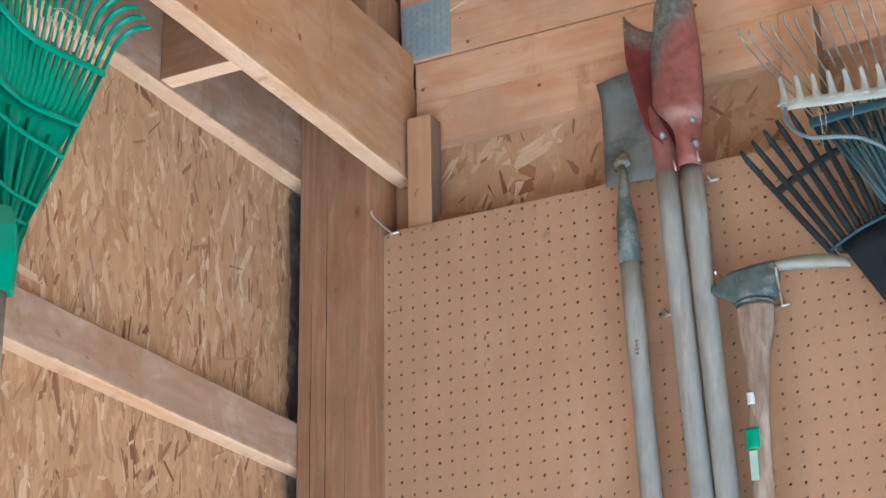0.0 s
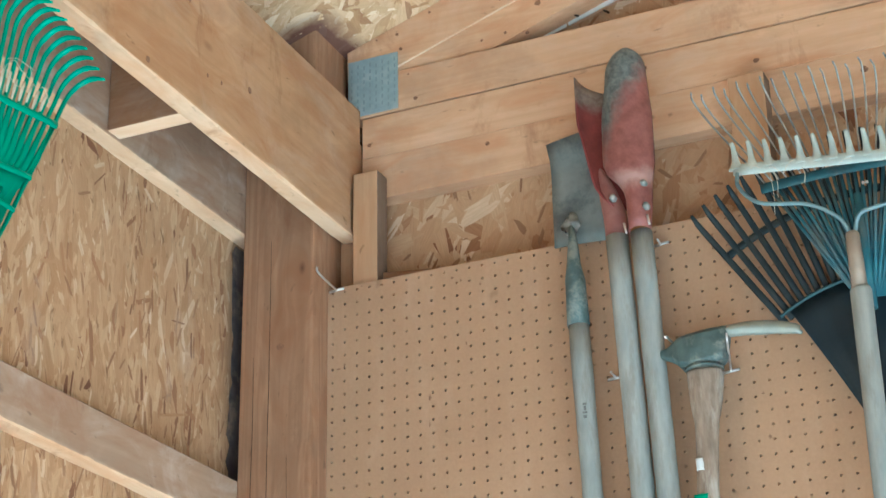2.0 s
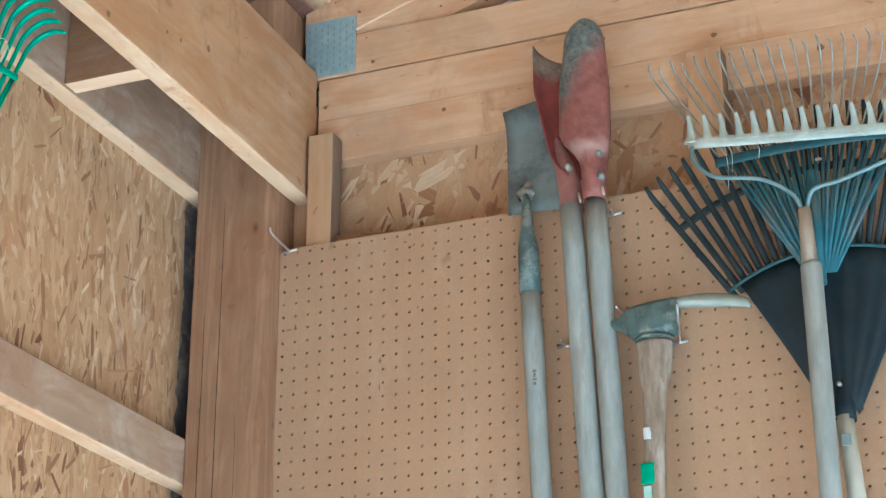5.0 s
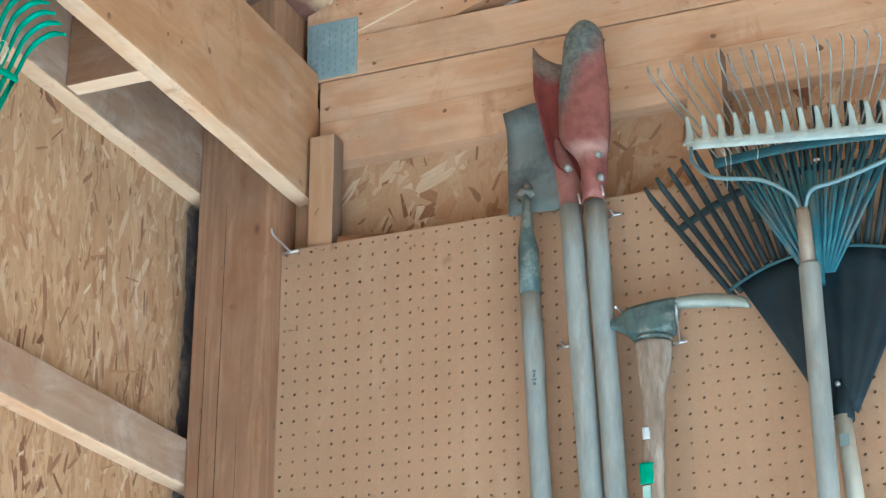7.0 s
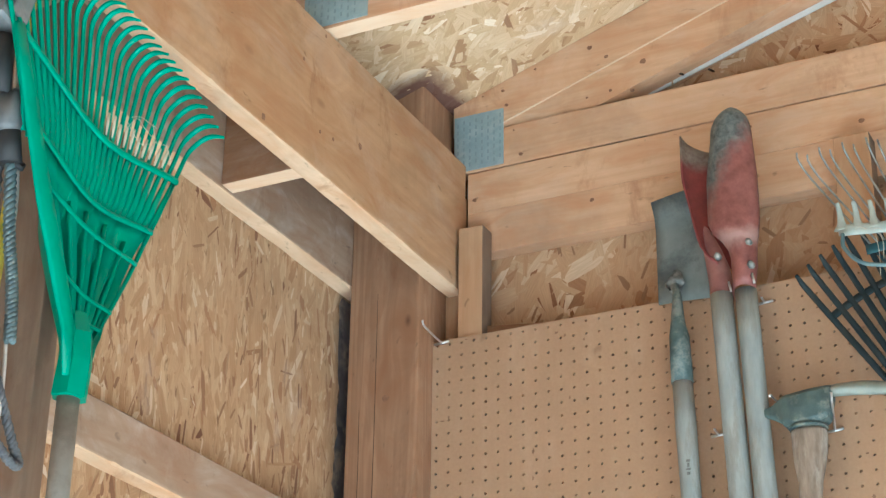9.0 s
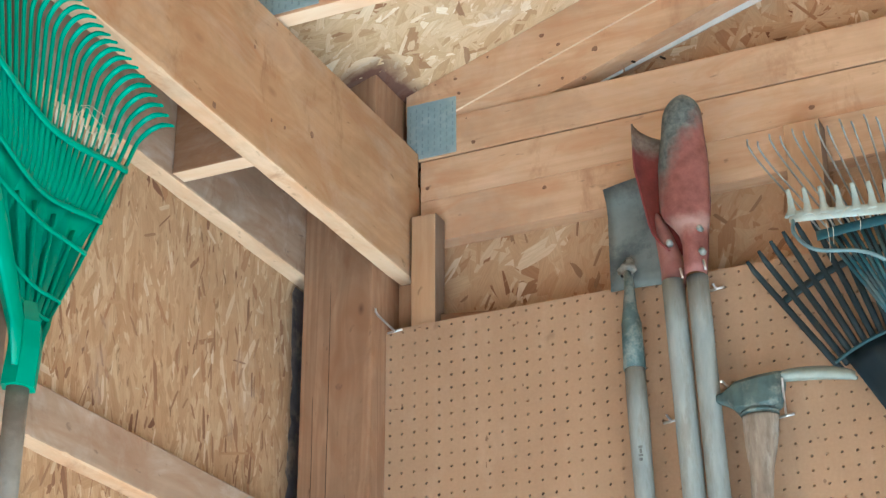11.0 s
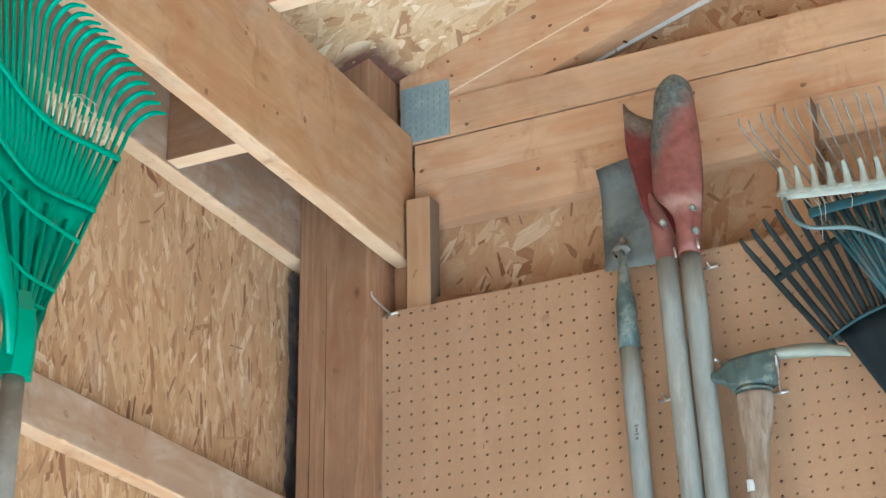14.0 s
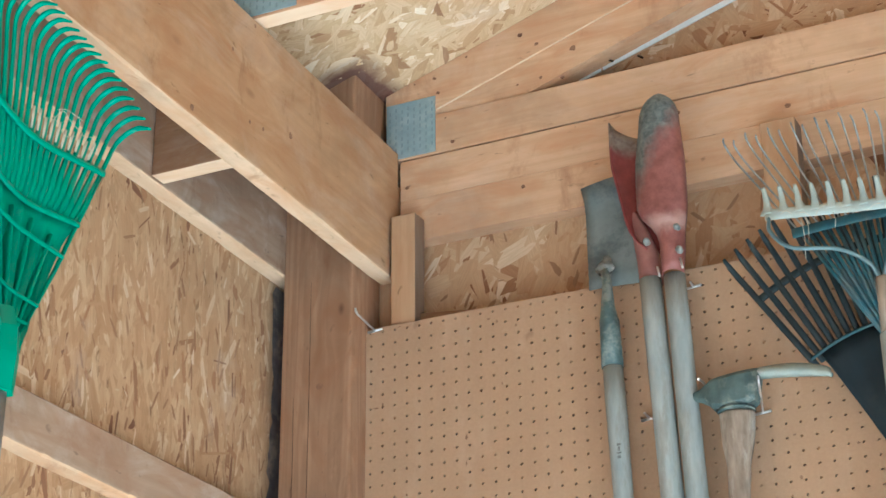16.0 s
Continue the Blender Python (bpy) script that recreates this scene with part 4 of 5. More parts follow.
# cutter mattock
def mattock():
    t = thing("mattock", (0.72, -0.08, -1.2), "mattock with a worn grey-green head and rough wooden handle", "mattock")
    y = -0.08
    bm = bmesh.new()
    rows = []
    for x, zt, zb, w in ((0.655, -0.230, -0.243, 0.008), (0.668, -0.227, -0.248, 0.011), (0.679, -0.221, -0.254, 0.017), (0.690, -0.2155, -0.268, 0.024), (0.708, -0.2135, -0.2735, 0.029), (0.735, -0.2105, -0.2725, 0.030), (0.752, -0.2085, -0.268, 0.026), (0.763, -0.2065, -0.262, 0.020), (0.772, -0.2055, -0.226, 0.012)):
        mid, half = (zt + zb) / 2, (zt - zb) / 2
        rows.append([(x, y - w, mid - half * 0.72), (x, y - w * 1.04, mid), (x, y - w, mid + half * 0.72), (x, y - w * 0.7, zt), (x, y + w * 0.7, zt), (x, y + w, mid), (x, y + w * 0.7, zb), (x, y - w * 0.7, zb)])
    vs = [[bm.verts.new(p) for p in r] for r in rows]
    for a, b in zip(vs, vs[1:]):
        for j in range(8):
            bm.faces.new((a[j], a[(j + 1) % 8], b[(j + 1) % 8], b[j]))
    bm.faces.new(vs[0][::-1]), bm.faces.new(vs[-1])
    bmesh.ops.recalc_face_normals(bm, faces=bm.faces[:])
    bmesh.ops.bevel(bm, geom=bm.edges[:], offset=0.0012, segments=1, affect="EDGES")
    tube(bm, [(0.7262, y, -0.2705), (0.7262, y, -0.2745)], [0.0322, 0.0318], 18)
    part("eye", bm, ferrule_green, t, "grey-green cast eye of the head")
    bm = bmesh.new()
    grid = []
    for i in range(13):
        u = i / 12
        x = 0.765 + 0.129 * u
        zt = -0.2035 + 0.008 * u - 0.029 * u ** 2.4
        zb = -0.2245 - 0.007 * u - 0.009 * u ** 2
        if i == 12:
            x -= 0.003
        grid.append([(x, y - 0.012 * (1 - 0.6 * u) * math.sin(math.pi * k / 6) - 0.003, zb + (zt - zb) * k / 6) for k in range(7)])
    plate(bm, grid, 0.008)
    part("blade", bm, worn("pale_worn_blade", (0.33, 0.36, 0.32), (0.20, 0.235, 0.215), 0.45, 0.3, 30, (0.22, 0.2, 0.15), 0.4), t, "curved pale worn steel blade")
    bm = bmesh.new()
    zs = [-0.276, -0.30, -0.33, -0.365, -0.41, -0.47, -0.55, -0.75, -1.0, -1.15]
    ws = [0.0305, 0.0295, 0.0268, 0.0205, 0.0188, 0.0180, 0.0180, 0.018, 0.0185, 0.022]
    xs = [0.7262, 0.7255, 0.7245, 0.7235, 0.7205, 0.717, 0.7145, 0.713, 0.713, 0.713]
    fine = [k / 5 for k in range(46)]
    pick = lambda tab, k: tab[min(8, int(k))] + (tab[min(9, int(k) + 1)] - tab[min(8, int(k))]) * (k - min(8, int(k)))
    tube(bm, [(pick(xs, k), y, pick(zs, k)) for k in fine], [pick(ws, k) for k in fine], 28, 0.75, (1, 0, 0))
    for v in bm.verts:
        around = math.atan2(v.co.y - y, v.co.x - 0.72)
        rough = max(0.15, 1 - max(0.0, -0.30 - v.co.z) / 0.16)
        v.co.x += 0.0026 * rough * noise.noise((around * 4.0, v.co.z * 9.0, 5.0))
        v.co.y += 0.0030 * rough * noise.noise((around * 5.0, v.co.z * 9.0, 9.0))
    part("handle", bm, hick, t, "rough brown wooden handle with a dark knotty top")
    for z0, z1, mat, lab, x, w in ((-0.484, -0.519, worn("green_tape", (0.02, 0.36, 0.20), (0.01, 0.22, 0.12), 0.5, 0, 60), "crumpled green tape", 0.708, 0.0112), (-0.425, -0.445, white_metal, "white paper sticker", 0.7105, 0.0065)):
        bm = bmesh.new()
        grid = [[(x + w * k / 3 + 0.0028 * noise.noise((k, z * 90, 1)), y - 0.0142 - 0.0022 * max(0, 1 - abs(k) / 3.2) - 0.0012 * noise.noise((k * 2, z * 120, 3)), z) for k in range(-3, 4)] for z in np.linspace(z0, z1, 8)]
        plate(bm, grid, 0.001)
        part("tape" if "tape" in lab else "sticker", bm, mat, t, lab)
    bm = bmesh.new()
    box(bm, (0.701, y - 0.0165, -0.57), (0.714, y - 0.0135, -0.522), 0.0006)
    part("sticker", bm, worn("pale_green_label", (0.45, 0.62, 0.55), (0.30, 0.48, 0.42), 0.5, 0, 80), t, "pale green barcode sticker")
    return t


mattock()

black_green = worn("dark_green_plastic", (0.019, 0.033, 0.043), (0.012, 0.021, 0.028), 0.5, 0, 12, (0.035, 0.042, 0.042), 0.5, 0.25)
dark_tine = worn("dark_teal_plastic", (0.020, 0.031, 0.034), (0.012, 0.019, 0.021), 0.5, 0, 20, (0.04, 0.05, 0.048), 0.4, 0.25)


# dark plastic fan rake
def fan_rake():
    t = thing("plastic_leaf_rake", (1.03, -0.06, -1.4), "dark plastic fan leaf rake hanging head up", "rake")
    ax, az, y = 1.020, -0.445, -0.034
    A = math.radians(33.5)

    def at(r, a, dy=0.0):
        return (ax + r * math.sin(a), y + dy, az + r * math.cos(a))
    grid = []
    for i in range(10):
        r = 0.03 + (0.305 - 0.03) * i / 9
        row = []
        for j in range(25):
            u = -1 + j / 12
            half = min(math.atan2(0.021 + 0.152 * (r / 0.305) ** 1.15, r), 1.2)
            rib = -0.006 * abs(math.sin(u * math.pi * 3.5)) * min(1, r / 0.2)
            row.append(at(r, u * half * 1.02, rib - 0.010 * (1 - u * u) * (1 - r / 0.4)))
        grid.append(row)
    part("fan", plate(bmesh.new(), grid, 0.003), black_green, t, "ribbed solid plastic base of the fan")
    bm = bmesh.new()
    tube(bm, [at(0.306, A * k / 14, -0.011) for k in range(-14, 15)], 0.0034, 8)
    part("rim", bm, worn("teal_rim", (0.03, 0.085, 0.10), (0.02, 0.055, 0.065), 0.45), t, "teal edge of the solid base")
    N = 25
    for k in range(N):
        a = A * (-1 + 2 * k / (N - 1))
        bm = bmesh.new()
        r1 = 0.555 - 0.012 * (a / A) ** 2
        tube(bm, [at(0.295, a), at(0.40, a, -0.003), at(r1 - 0.03, a, -0.012), at(r1 - 0.012, a, -0.02), at(r1, a * 0.995, -0.038)], [0.0057, 0.0057, 0.0052, 0.0048, 0.003], 8, 0.5, (math.cos(a), 0, -math.sin(a)))
        part("tine", bm, dark_tine, t)
    bm = bmesh.new()
    tube(bm, [at(0.455, A * 1.0 * k / 14, -0.006) for k in range(-14, 15)], 0.0075, 8, 0.35, (0, 0, 1))
    part("tie_band", bm, dark_tine, t, "plastic band tying the tines")
    bm = bmesh.new()
    tube(bm, [at(0.068, -0.05, -0.014), at(0.068, -0.05, -0.021), at(0.068, -0.05, -0.023)], [0.0042, 0.0042, 0.002], 8)
    part("bolt", bm, shiny_wire, t, "shiny bolt head")
    bm = bmesh.new()
    tube(bm, [at(0.085, 0, -0.002), at(0.05, 0, -0.005), at(0.03, 0, -0.009), at(0.008, 0, -0.010)], [0.008, 0.0145, 0.0175, 0.0178], 14)
    part("socket", bm, black_green, t)
    bm = bmesh.new()
    tube(bm, [(1.019 + k * 0.062, -0.048, -0.43 - k * 0.95) for k in np.linspace(0, 1, 8)], 0.0145, 14)
    h = part("handle", bm, worn("pale_cream_handle", (0.62, 0.61, 0.52), (0.50, 0.49, 0.42), 0.55, 0, 14, (0.60, 0.66, 0.66), 0.9), t, "pale cream wooden handle")
    bm = bmesh.new()
    box(bm, (1.014, -0.0645, -0.482), (1.029, -0.0615, -0.463), 0.0005)
    part("sticker", bm, worn("grey_sticker", (0.30, 0.36, 0.35), (0.22, 0.28, 0.27), 0.5, 0, 60), h, "small faded grey sticker")
    return t


fan_rake()

blue_paint = worn("teal_blue_paint", (0.042, 0.150, 0.188), (0.018, 0.072, 0.096), 0.55, 0.1, 32, (0.115, 0.135, 0.13), 0.65)
tine_steel = worn("dull_spring_steel", (0.44, 0.46, 0.44), (0.22, 0.24, 0.23), 0.4, 0.6, 40, (0.26, 0.2, 0.14), 0.35)


# blue metal leaf rake
def wire_rake():
    t = thing("metal_leaf_rake", (1.02, -0.09, -1.4), "blue painted spring steel leaf rake hanging head up", "rake")
    ax, az, y = 1.012, -0.20, -0.088
    N = 26
    for k in range(N):
        u = -1 + 2 * k / (N - 1)
        xb = ax + 0.150 * u
        zb = 0.026 + 0.006 * (1 - u * u)
        xt = ax + 0.272 * u * (1 - 0.02 * u * u)
        zt = 0.194 - 0.012 * u + 0.012 * (1 - u * u) - (0.012 if k % 2 else 0.0)
        lay = -0.004 if k % 2 else 0.002
        bm = bmesh.new()
        tube(bm, [(ax + 0.02 * u, y, az), (ax + 0.02 * u + (xb - ax - 0.02 * u) * 0.5, y + lay, (az + zb) / 2), (xb, y + lay, zb)], [0.0035, 0.0035, 0.003], 6, 0.5, (1, 0, 0))
        tn = part("tine", bm, blue_paint, t)
        bm = bmesh.new()
        d = Vector((xt - xb, 0, zt - zb))
        p = Vector((xb, y + lay, zb))
        tube(bm, curve_pts([p, p + d * 0.45 + Vector((0, -0.004, 0)), p + d * 0.82 + Vector((0, -0.016, 0)), p + d * 0.97 + Vector((-0.004 * u, -0.034, 0)), p + d * 1.0 + Vector((-0.012 * u, -0.058, -0.004))], 5), 0.0018, 6)
        part("wire_end", bm, tine_steel, tn, "bare grey spring steel end")
    bm = bmesh.new()
    tube(bm, [(ax + 0.162 * s, y - 0.005, 0.022 + 0.008 * (1 - s * s)) for s in np.linspace(-1, 1, 17)], 0.0092, 10, 0.35, (0, 0, 1))
    part("cross_band", bm, worn("dirty_teal_paint", (0.03, 0.10, 0.12), (0.015, 0.05, 0.062), 0.55, 0.1, 40, (0.10, 0.11, 0.10), 0.5), t, "blue sheet metal cross band")
    bm = bmesh.new()
    tube(bm, [(ax - 0.004, y - 0.006, -0.02), (ax - 0.004, y - 0.006, -0.13), (ax - 0.006, y - 0.004, -0.22)], [0.007, 0.009, 0.0125], 12)
    part("socket", bm, blue_paint, t)
    bm = bmesh.new()
    tube(bm, [(ax - 0.018 + 0.004 * k, -0.078, -0.19 - 1.1 * k) for k in np.linspace(0, 1, 8)], 0.0125, 12)
    part("handle", bm, ash_grey, t, "weathered grey wooden handle")
    for x, z in ((1.02, -0.005), (1.026, -0.005)):
        bm = bmesh.new()
        tube(bm, [(x, y - 0.012, z), (x, y - 0.016, z)], [0.003, 0.002], 8)
        part("rivet", bm, shiny_wire, t)
    return t


wire_rake()


straw_mat = worn("dry_straw", (0.66, 0.61, 0.50), (0.46, 0.41, 0.31), 0.8)


# bow rake
def bow_rake():
    t = thing("bow_rake", (1.0, -0.125, -1.4), "pale steel bow rake on a grey wooden handle", "rake")
    pale = worn("pale_worn_steel", (0.50, 0.565, 0.53), (0.36, 0.425, 0.405), 0.5, 0.2, 24, (0.30, 0.28, 0.2), 0.4)
    y = -0.122
    bar = lambda x: 0.056 - 0.105 * (x - 0.818) + 0.02 * (x - 0.818) ** 2
    bm = bmesh.new()
    xs = np.linspace(0.814, 1.176, 20)
    tube(bm, [(x, y, bar(x) - 0.004) for x in xs], 0.0105, 10, 0.36, (0, 0, 1))
    head = part("head_bar", bm, pale, t, "pale worn steel bar")
    for k in range(14):
        x = 0.8185 + k * 0.0272
        bm = bmesh.new()
        tube(bm, curve_pts([(x, y, bar(x) - 0.004), (x, y, bar(x) + 0.012), (x - 0.001, y - 0.002, bar(x) + 0.030), (x - 0.003, y - 0.006, bar(x) + 0.046)], 4), [0.0136, 0.0122, 0.0098, 0.0078, 0.0066, 0.0058, 0.0053, 0.0050, 0.0047, 0.0044, 0.0041, 0.0037, 0.0031], 10, 0.35, (1, 0, 0))
        part("tine", bm, pale, head)
    for s in (-1, 1):
        cx = 0.9975
        pts = [(cx + s * 0.178, y - 0.002, bar(cx + s * 0.178) - 0.012), (cx + s * 0.174, y - 0.012, bar(cx + s * 0.17) - 0.042), (cx + s * 0.140, y - 0.02, -0.035 - 0.010 * s), (cx + s * 0.065, y - 0.018, -0.054 - 0.012 * s), (cx + s * 0.018, y - 0.01, -0.072), (cx + s * 0.002, y, -0.105)]
        bm = bmesh.new()
        tube(bm, curve_pts(pts, 7), 0.0036, 8)
        part("bow", bm, worn("grey_blue_steel", (0.20, 0.30, 0.33), (0.12, 0.19, 0.22), 0.45, 0.3, 30), t, "curved steel bow")
    bm = bmesh.new()
    tube(bm, [(0.9965, y, -0.098), (0.997, y, -0.104), (0.9985, y, -0.20)], [0.0095, 0.0115, 0.0135], 14)
    part("ferrule", bm, worn("brown_ferrule", (0.34, 0.27, 0.20), (0.22, 0.18, 0.14), 0.5, 0.3, 30), t, "brownish steel ferrule")
    bm = bmesh.new()
    tube(bm, [(0.9995, y, -0.196), (1.0, y, -0.2), (1.0005, y, -0.6), (1.001, y, -1.0), (1.002, y, -1.5)], [0.0155, 0.0175, 0.0172, 0.0175, 0.0175], 18)
    part("handle", bm, ash_grey, t, "weathered grey wooden handle")
    straw = random.Random(21)
    for k in range(5):
        x = straw.uniform(0.82, 1.15)
        z = bar(x) - 0.012 + straw.uniform(-0.012, 0.01)
        a, l = straw.gauss(0.1, 0.5), straw.uniform(0.012, 0.04)
        p = Vector((x, y - 0.006, z))
        bm = bmesh.new()
        tube(bm, curve_pts([p, p + Vector((l * 0.5 * math.cos(a), -0.004, l * 0.5 * math.sin(a))), p + Vector((l * math.cos(a), -0.001, l * math.sin(a) - 0.006))], 4), 0.0005, 5)
        part("straw", bm, straw_mat, t, "dry grass stalk caught on the bar")
    for x, l in ((0.876, 0.075), (0.884, 0.045), (0.93, 0.03)):
        bm = bmesh.new()
        tube(bm, curve_pts([(x, y - 0.008, 0.03), (x + 0.004, y - 0.012, 0.03 - l * 0.5), (x + 0.001, y - 0.006, 0.03 - l)], 6), 0.0006, 5)
        part("straw", bm, straw_mat, t, "dry grass stalk hanging from the bar")
    return t


bow_rake()


# scuffs on the pegboard
scuff = worn("dark_scuff", (0.28, 0.17, 0.10), (0.18, 0.105, 0.065), 0.7, 0, 90)
for x, z, a, b_ in ((0.197, -0.212, 0.004, 0.009), (0.196, -0.262, 0.002, 0.008), (0.245, 0.012, 0.006, 0.003), (0.262, 0.004, 0.003, 0.005), (0.012, -0.127, 0.010, 0.002), (0.025, -0.122, 0.003, 0.006), (0.805, -0.375, 0.005, 0.006), (0.80, -0.30, 0.004, 0.003), (0.905, -0.33, 0.004, 0.004), (0.06, 0.030, 0.005, 0.002), (0.30, -0.01, 0.003, 0.004), (0.27, -0.12, 0.002, 0.005)):
    bm = bmesh.new()
    rim = []
    for k in range(14):
        ang = 2 * math.pi * k / 14
        wob = 0.75 + 0.7 * noise.noise((math.cos(ang) * 2.2 + x * 50, math.sin(ang) * 2.2 + z * 50, 1.0))
        rim.append((x + a * 0.8 * wob * math.cos(ang), z + b_ * 0.8 * wob * math.sin(ang)))
    front, back = ([bm.verts.new((u, yy, w)) for u, w in rim] for yy in (-0.0003, 0.0004))
    bm.faces.new(front), bm.faces.new(back[::-1])
    for k in range(14):
        bm.faces.new((front[k], back[k], back[(k + 1) % 14], front[(k + 1) % 14]))
    bmesh.ops.recalc_face_normals(bm, faces=bm.faces[:])
    part("scuff", bm, scuff, PEG, "dark scuff mark")

# ---------------- things on the side wall ----------------
green_plastic = worn("bright_green_plastic", (0.005, 0.30, 0.186), (0.003, 0.21, 0.128), 0.42, 0, 10, (0.010, 0.225, 0.147), 0.4, 0.5)


def green_rake():
    t = thing("green_leaf_rake", (0.05, -1.12, -1.9), "bright green plastic leaf rake hanging on the side wall", "rake")
    X, ay, az = 0.045, -1.136, -0.477   # socket mouth

    def at(r, a, dx=0.0):
        return (X + dx, ay + 0.02 * r + r * math.sin(a), az + r * math.cos(a))
    A0, A1 = -0.43, 0.412

    def edge(r, s):
        """Angle of the side edge at the distance r; s runs from 0 to 1 across."""
        if r < 0.08:
            lim = math.atan2(0.025, max(r, 0.03))
            return lim * (2 * s - 1)
        half = 0.025 + (r - 0.08) * 0.45
        lim = math.asin(min(0.9, half / r))
        cut = min(1.0, max(0.0, (r - 0.2) / 0.06))
        lo, hi = -lim + (A0 + lim) * cut, lim + (A1 - lim) * cut
        return lo + (hi - lo) * s
    bow_ = lambda r, s: 0.004 * (r / 0.5) ** 2 - 0.010 * math.sin(math.pi * s) * min(1, r / 0.3)
    top = lambda s: 0.344 * (1.07 - 0.14 * s) - 0.055 * math.sin(math.pi * s)
    grid = []
    for i in range(17):
        row = []
        for j in range(71):
            s = j / 70
            r = top(s) * i / 16
            turn = (s * 5) % 1.0 if s < 1 else 0.86
            saw = turn / 0.86 if turn <= 0.86 else (1.0 - turn) / 0.14
            row.append(at(r, edge(r, s), bow_(r, s) - 0.036 * saw * min(1, r / 0.22) * (1 - (i / 16) ** 5)))
        grid.append(row)
    part("fan", plate(bmesh.new(), grid, 0.0025), green_plastic, t, "ribbed green plastic base of the fan")
    N = 27
    for k in range(N):
        s = k / (N - 1)
        bm = bmesh.new()
        R = 0.556 - 0.03 * (2 * s - 1) ** 2 + 0.10 * max(0.0, 0.6 - s)
        pts = [at(r, edge(r, s), bow_(r, s)) for r in np.linspace(top(s) - 0.006, R - 0.03, 7)]
        pts[0] = at(top(s) - 0.012, edge(top(s), s), bow_(top(s), s) - 0.009)
        a = edge(R, s)
        b0 = bow_(R, s)
        pts += [at(R - 0.012, a, b0 + 0.006), at(R, a, b0 + 0.018), at(R + 0.003, a, b0 + 0.034), at(R - 0.006, a, b0 + 0.055)]
        pts = curve_pts(pts, 3)
        wide = [0.0060, 0.0060, 0.0057, 0.0046, 0.0041, 0.0041, 0.0043, 0.0047, 0.0050, 0.0048, 0.0026]
        tube(bm, pts, [wide[k // 3] + (wide[min(10, k // 3 + 1)] - wide[k // 3]) * (k % 3) / 3 for k in range(len(pts))], 8, 0.65, (0, 1, 0))
        part("tine", bm, green_plastic, t)
    for r, w in ((0.464, 0.0058), (0.344, 0.0048), (0.272, 0.004), (0.165, 0.0032), (0.125, 0.0032)):
        bm = bmesh.new()
        tube(bm, [at(r * (1.07 - 0.007 * j) - (0.16 if r > 0.3 else 0.10) * r * math.sin(math.pi * j / 20), edge(r, j / 20), bow_(r, j / 20) + 0.006) for j in range(21)], w, 8, 0.6, (0, 0, 1))
        part("cross_rib", bm, green_plastic, t)
    for s in (0.0, 0.14, 0.32, 0.5, 0.68, 0.86, 1.0):
        bm = bmesh.new()
        tube(bm, [at(r, edge(r, s), bow_(r, s) + (0.009 if s == 0 else 0.002)) for r in np.linspace(0.03, 0.495 if s == 0 else 0.27 if 0 < s < 1 else 0.43, 9)], [0.011, 0.015, 0.0175, 0.018, 0.018, 0.017, 0.0155, 0.0135, 0.012] if s == 0 else 0.0026, 8, 0.35 if s == 0 else 1.6, (0, 1, 0))
        part("rib", bm, green_plastic, t)
    bm = bmesh.new()
    tube(bm, [at(0.115, 0.02, -0.006), at(0.085, 0, 0.002), at(0.05, 0, 0.004), at(0.0, 0, 0.0)], [0.018, 0.0225, 0.0238, 0.0245], 6)
    for f in bm.faces:
        f.smooth = False
    part("socket", bm, green_plastic, t)
    bm = bmesh.new()
    tube(bm, [(X, ay + 0.0 - 0.01 * k, az + 0.01 - 1.3 * k) for k in np.linspace(0, 1, 8)], 0.0152, 14)
    part("handle", bm, worn("dark_grey_wood", (0.30, 0.28, 0.25), (0.18, 0.168, 0.15), 0.75, 0, 25, (0.12, 0.10, 0.08), 0.4), t, "weathered grey wooden handle")
    bm = bmesh.new()
    # short pale slivers laid along the tines above the first cross rib
    for k in range(10):
        s = 0.56 + 0.0385 * k
        r = 0.464 * (1.07 - 0.14 * s) - 0.0742 * math.sin(math.pi * s) + 0.012 + 0.004 * math.sin(k * 2.1)
        pts = [Vector(at(r + 0.035 * q, edge(r + 0.035 * q, s), bow_(r, s) + 0.004)) for q in (0, 0.5, 1)]
        tube(bm, pts, [0.0018, 0.0032, 0.0028], 6, 0.5, (0, 1, 0))
    # thin dry grass threads between the tines
    thread = random.Random(4)
    for k in range(4):
        r, s = 0.425 + 0.03 * thread.random(), thread.uniform(0.6, 0.8)
        tube(bm, curve_pts([at(r + 0.02 * thread.uniform(-1, 1), edge(r, s + 0.05 * q), 0.014) for q in range(4)], 4), 0.00045, 5)
    part("dry_grass", bm, straw_mat, t, "pale slivers on the tines and dry grass threads between them")
    return t


green_rake()

# gear hanging beside the green rake
black_rubber = worn("black_rubber", (0.035, 0.037, 0.04), (0.018, 0.019, 0.02), 0.55, 0, 30)
cable_grey = worn("grey_green_cable", (0.16, 0.21, 0.215), (0.08, 0.11, 0.12), 0.5, 0.3, 60)
GX = 0.02


def twisted(bm, pts, r, turns, strands=3):
    """Twisted strands laid along a line."""
    pts = [Vector(p) for p in pts]
    n = len(pts) - 1
    for s in range(strands):
        line = []
        for i, p in enumerate(pts):
            d = (pts[min(i + 1, n)] - pts[max(i - 1, 0)]).normalized()
            a = d.cross(Vector((1, 0.2, 0.1))).normalized()
            b = d.cross(a)
            k = 2 * math.pi * (turns * i / n + s / strands)
            line.append(p + r * 0.55 * (math.cos(k) * a + math.sin(k) * b))
        tube(bm, line, r * 0.55, 6)


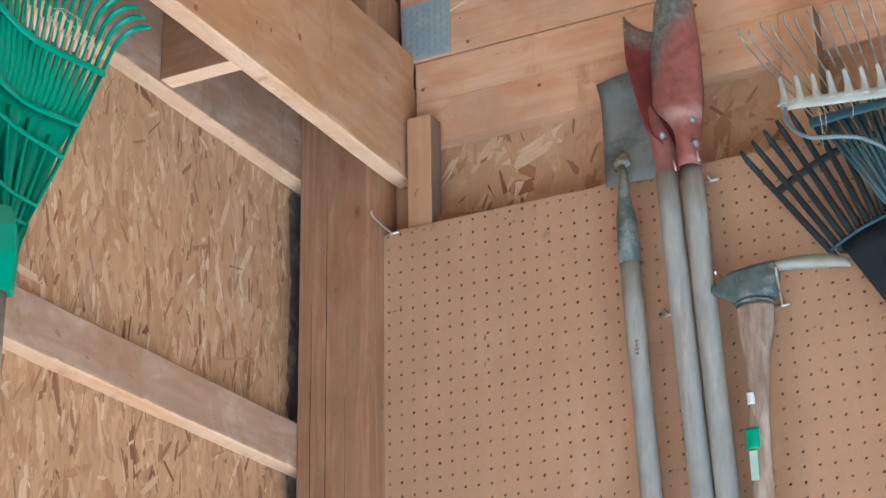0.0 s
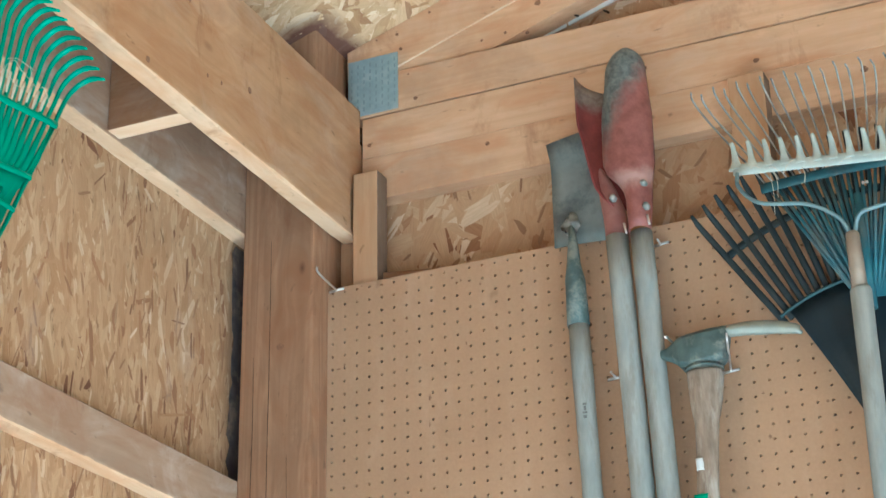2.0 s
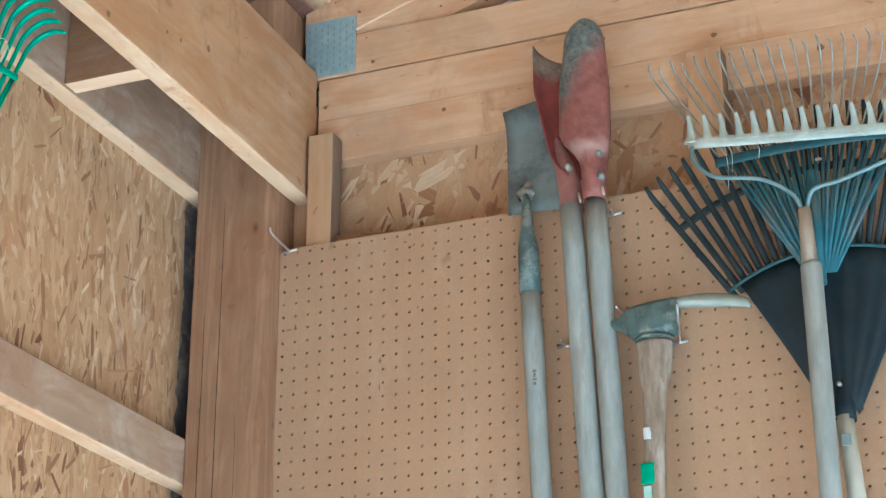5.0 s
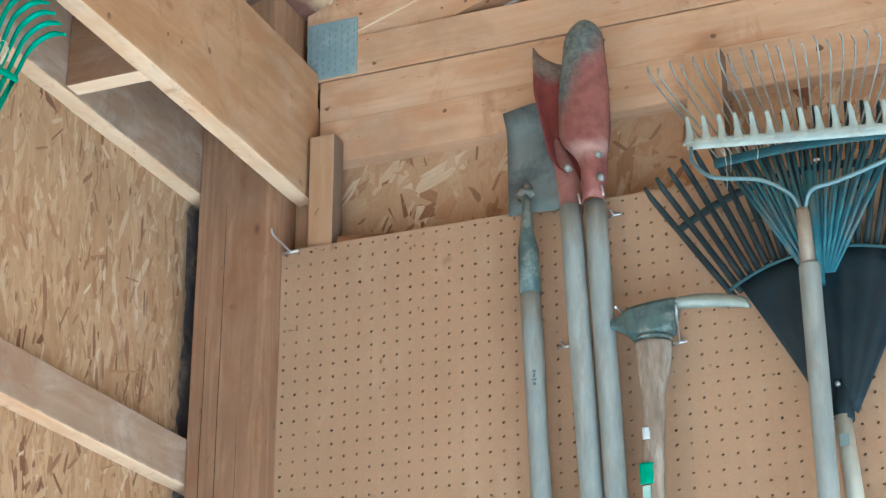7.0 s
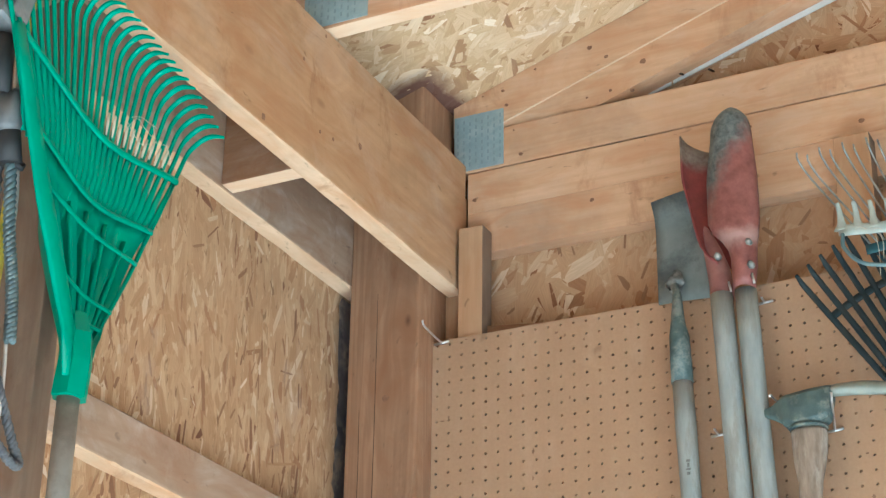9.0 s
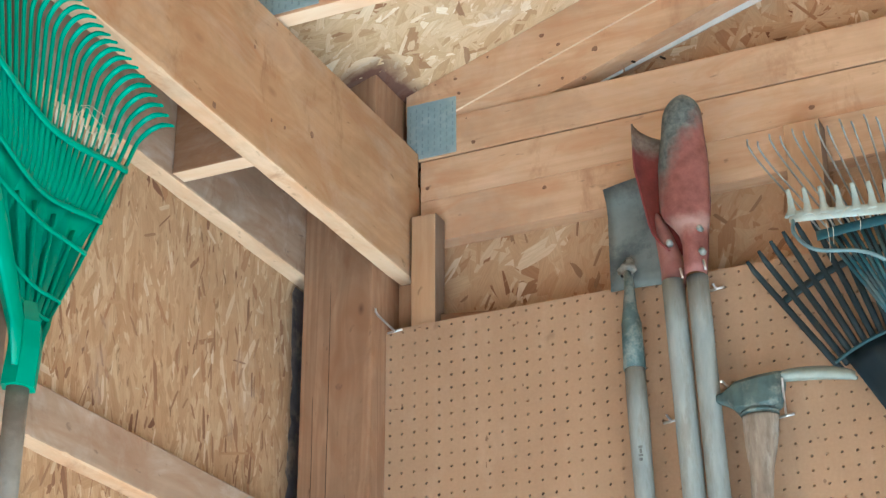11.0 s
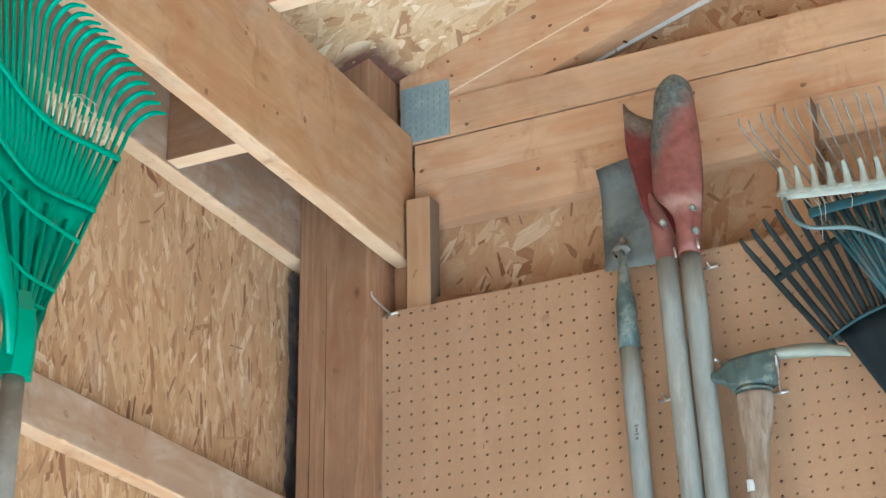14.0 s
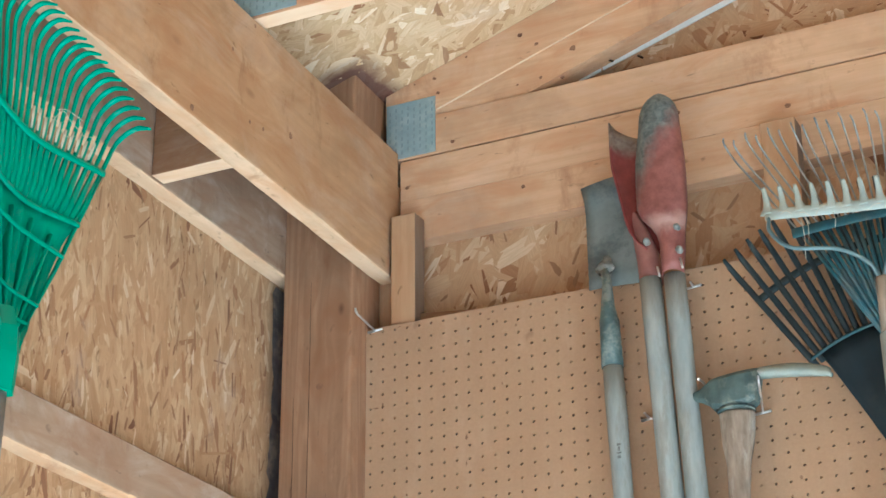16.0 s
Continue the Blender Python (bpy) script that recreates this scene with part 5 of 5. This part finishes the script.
def cable_tool():
    t = thing("cable_tool", (GX, -1.28, 0.14), "black and grey metal cable tool hanging from the header beam", "cable tool")
    bm = bmesh.new()
    tube(bm, [(GX, -1.305, 0.146), (GX, -1.308, 0.06)], 0.006, 10)
    part("hanger", bm, shiny_wire, t, "bright steel hanger rod")
    bm = bmesh.new()
    box(bm, (GX - 0.025, -1.345, -0.022), (GX + 0.025, -1.292, 0.062), 0.008, Euler((radians(-14), 0, 0)).to_matrix().to_4x4())
    box(bm, (GX + 0.0255, -1.335, -0.012), (GX + 0.031, -1.302, 0.04), 0.004, Euler((radians(-14), 0, 0)).to_matrix().to_4x4())
    part("clamp", bm, worn("worn_dark_steel", (0.24, 0.26, 0.27), (0.14, 0.155, 0.165), 0.5, 0.3, 50, (0.4, 0.4, 0.4), 0.3), t, "grey steel clamp with a worn edge")
    bm = bmesh.new()
    tube(bm, [(GX, -1.318, -0.03), (GX, -1.312, -0.115)], 0.0165, 14)
    part("sleeve", bm, black_rubber, t, "black rubber sleeve")
    bm = bmesh.new()
    tube(bm, [(GX, -1.300, -0.105), (GX, -1.297, -0.108), (GX, -1.288, -0.150), (GX, -1.286, -0.156)], [0.02, 0.023, 0.023, 0.019], 16)
    part("collar", bm, worn("dull_grey_steel", (0.17, 0.18, 0.185), (0.10, 0.11, 0.115), 0.5, 0.3, 40), t, "dull grey steel collar")
    bm = bmesh.new()
    tube(bm, [(GX, -1.287, -0.15), (GX, -1.276, -0.198)], [0.017, 0.018], 14)
    tube(bm, [(GX + 0.006, -1.273, -0.197), (GX + 0.010, -1.262, -0.200), (GX + 0.006, -1.256, -0.192)], 0.0045, 8)
    part("grip", bm, black_rubber, t, "black grip with a bright rim")
    bm = bmesh.new()
    line = curve_pts([(GX, -1.272, -0.195), (GX, -1.258, -0.29), (GX, -1.240, -0.36), (GX, -1.232, -0.43)], 22)
    twisted(bm, line, 0.0082, 11)
    part("cable", bm, cable_grey, t, "twisted grey-green cable")
    return t


cable_tool()


def strap():
    bm = bmesh.new()
    grid = [[(GX - 0.03, -1.234 - 0.006 * k + 0.009 * s, -0.21 - 0.14 * k) for s in range(-1, 2)] for k in np.linspace(0, 1, 9)]
    plate(bm, grid, 0.002)
    tube(bm, [(GX - 0.03, -1.234, -0.21), (GX - 0.03, -1.236, 0.02), (GX - 0.02, -1.236, 0.146)], 0.003, 6)
    return tagged(make("yellow_strap", bm, worn("yellow_webbing", (0.62, 0.48, 0.05), (0.48, 0.36, 0.03), 0.7, 0, 50)), "yellow webbing strap hanging behind the cable tool", "strap")


strap()


def cord():
    bm = bmesh.new()
    tube(bm, curve_pts([(-0.006, -1.246, 0.147), (GX - 0.03, -1.250, -0.05), (GX - 0.02, -1.232, -0.20), (GX - 0.01, -1.240, -0.30), (GX - 0.01, -1.230, -0.40), (GX, -1.235, -0.505), (GX, -1.245, -0.62)], 10), 0.0026, 8)
    return tagged(make("cord", bm, worn("off_white_cord", (0.55, 0.52, 0.47), (0.40, 0.37, 0.33), 0.8, 0, 90)), "thin off-white cord hanging from the header beam", "cord")


cord()


def rope_loop():
    bm = bmesh.new()
    line = curve_pts([(GX - 0.01, -1.262, -0.44), (GX, -1.236, -0.505), (GX, -1.205, -0.555), (GX, -1.190, -0.575), (GX + 0.004, -1.200, -0.584), (GX, -1.222, -0.572), (GX - 0.004, -1.25, -0.54), (GX - 0.01, -1.268, -0.45)], 12)
    twisted(bm, line, 0.0066, 18)
    twisted(bm, [(GX - 0.01 - 0.02 * k, -1.264 - 0.02 * k, -0.44 + 0.587 * k) for k in np.linspace(0, 1, 40)], 0.006, 18)
    return tagged(make("rope_loop", bm, worn("grey_rope", (0.15, 0.15, 0.155), (0.055, 0.055, 0.06), 0.75, 0, 80)), "grey twisted rope loop hanging from the header beam", "rope")


rope_loop()
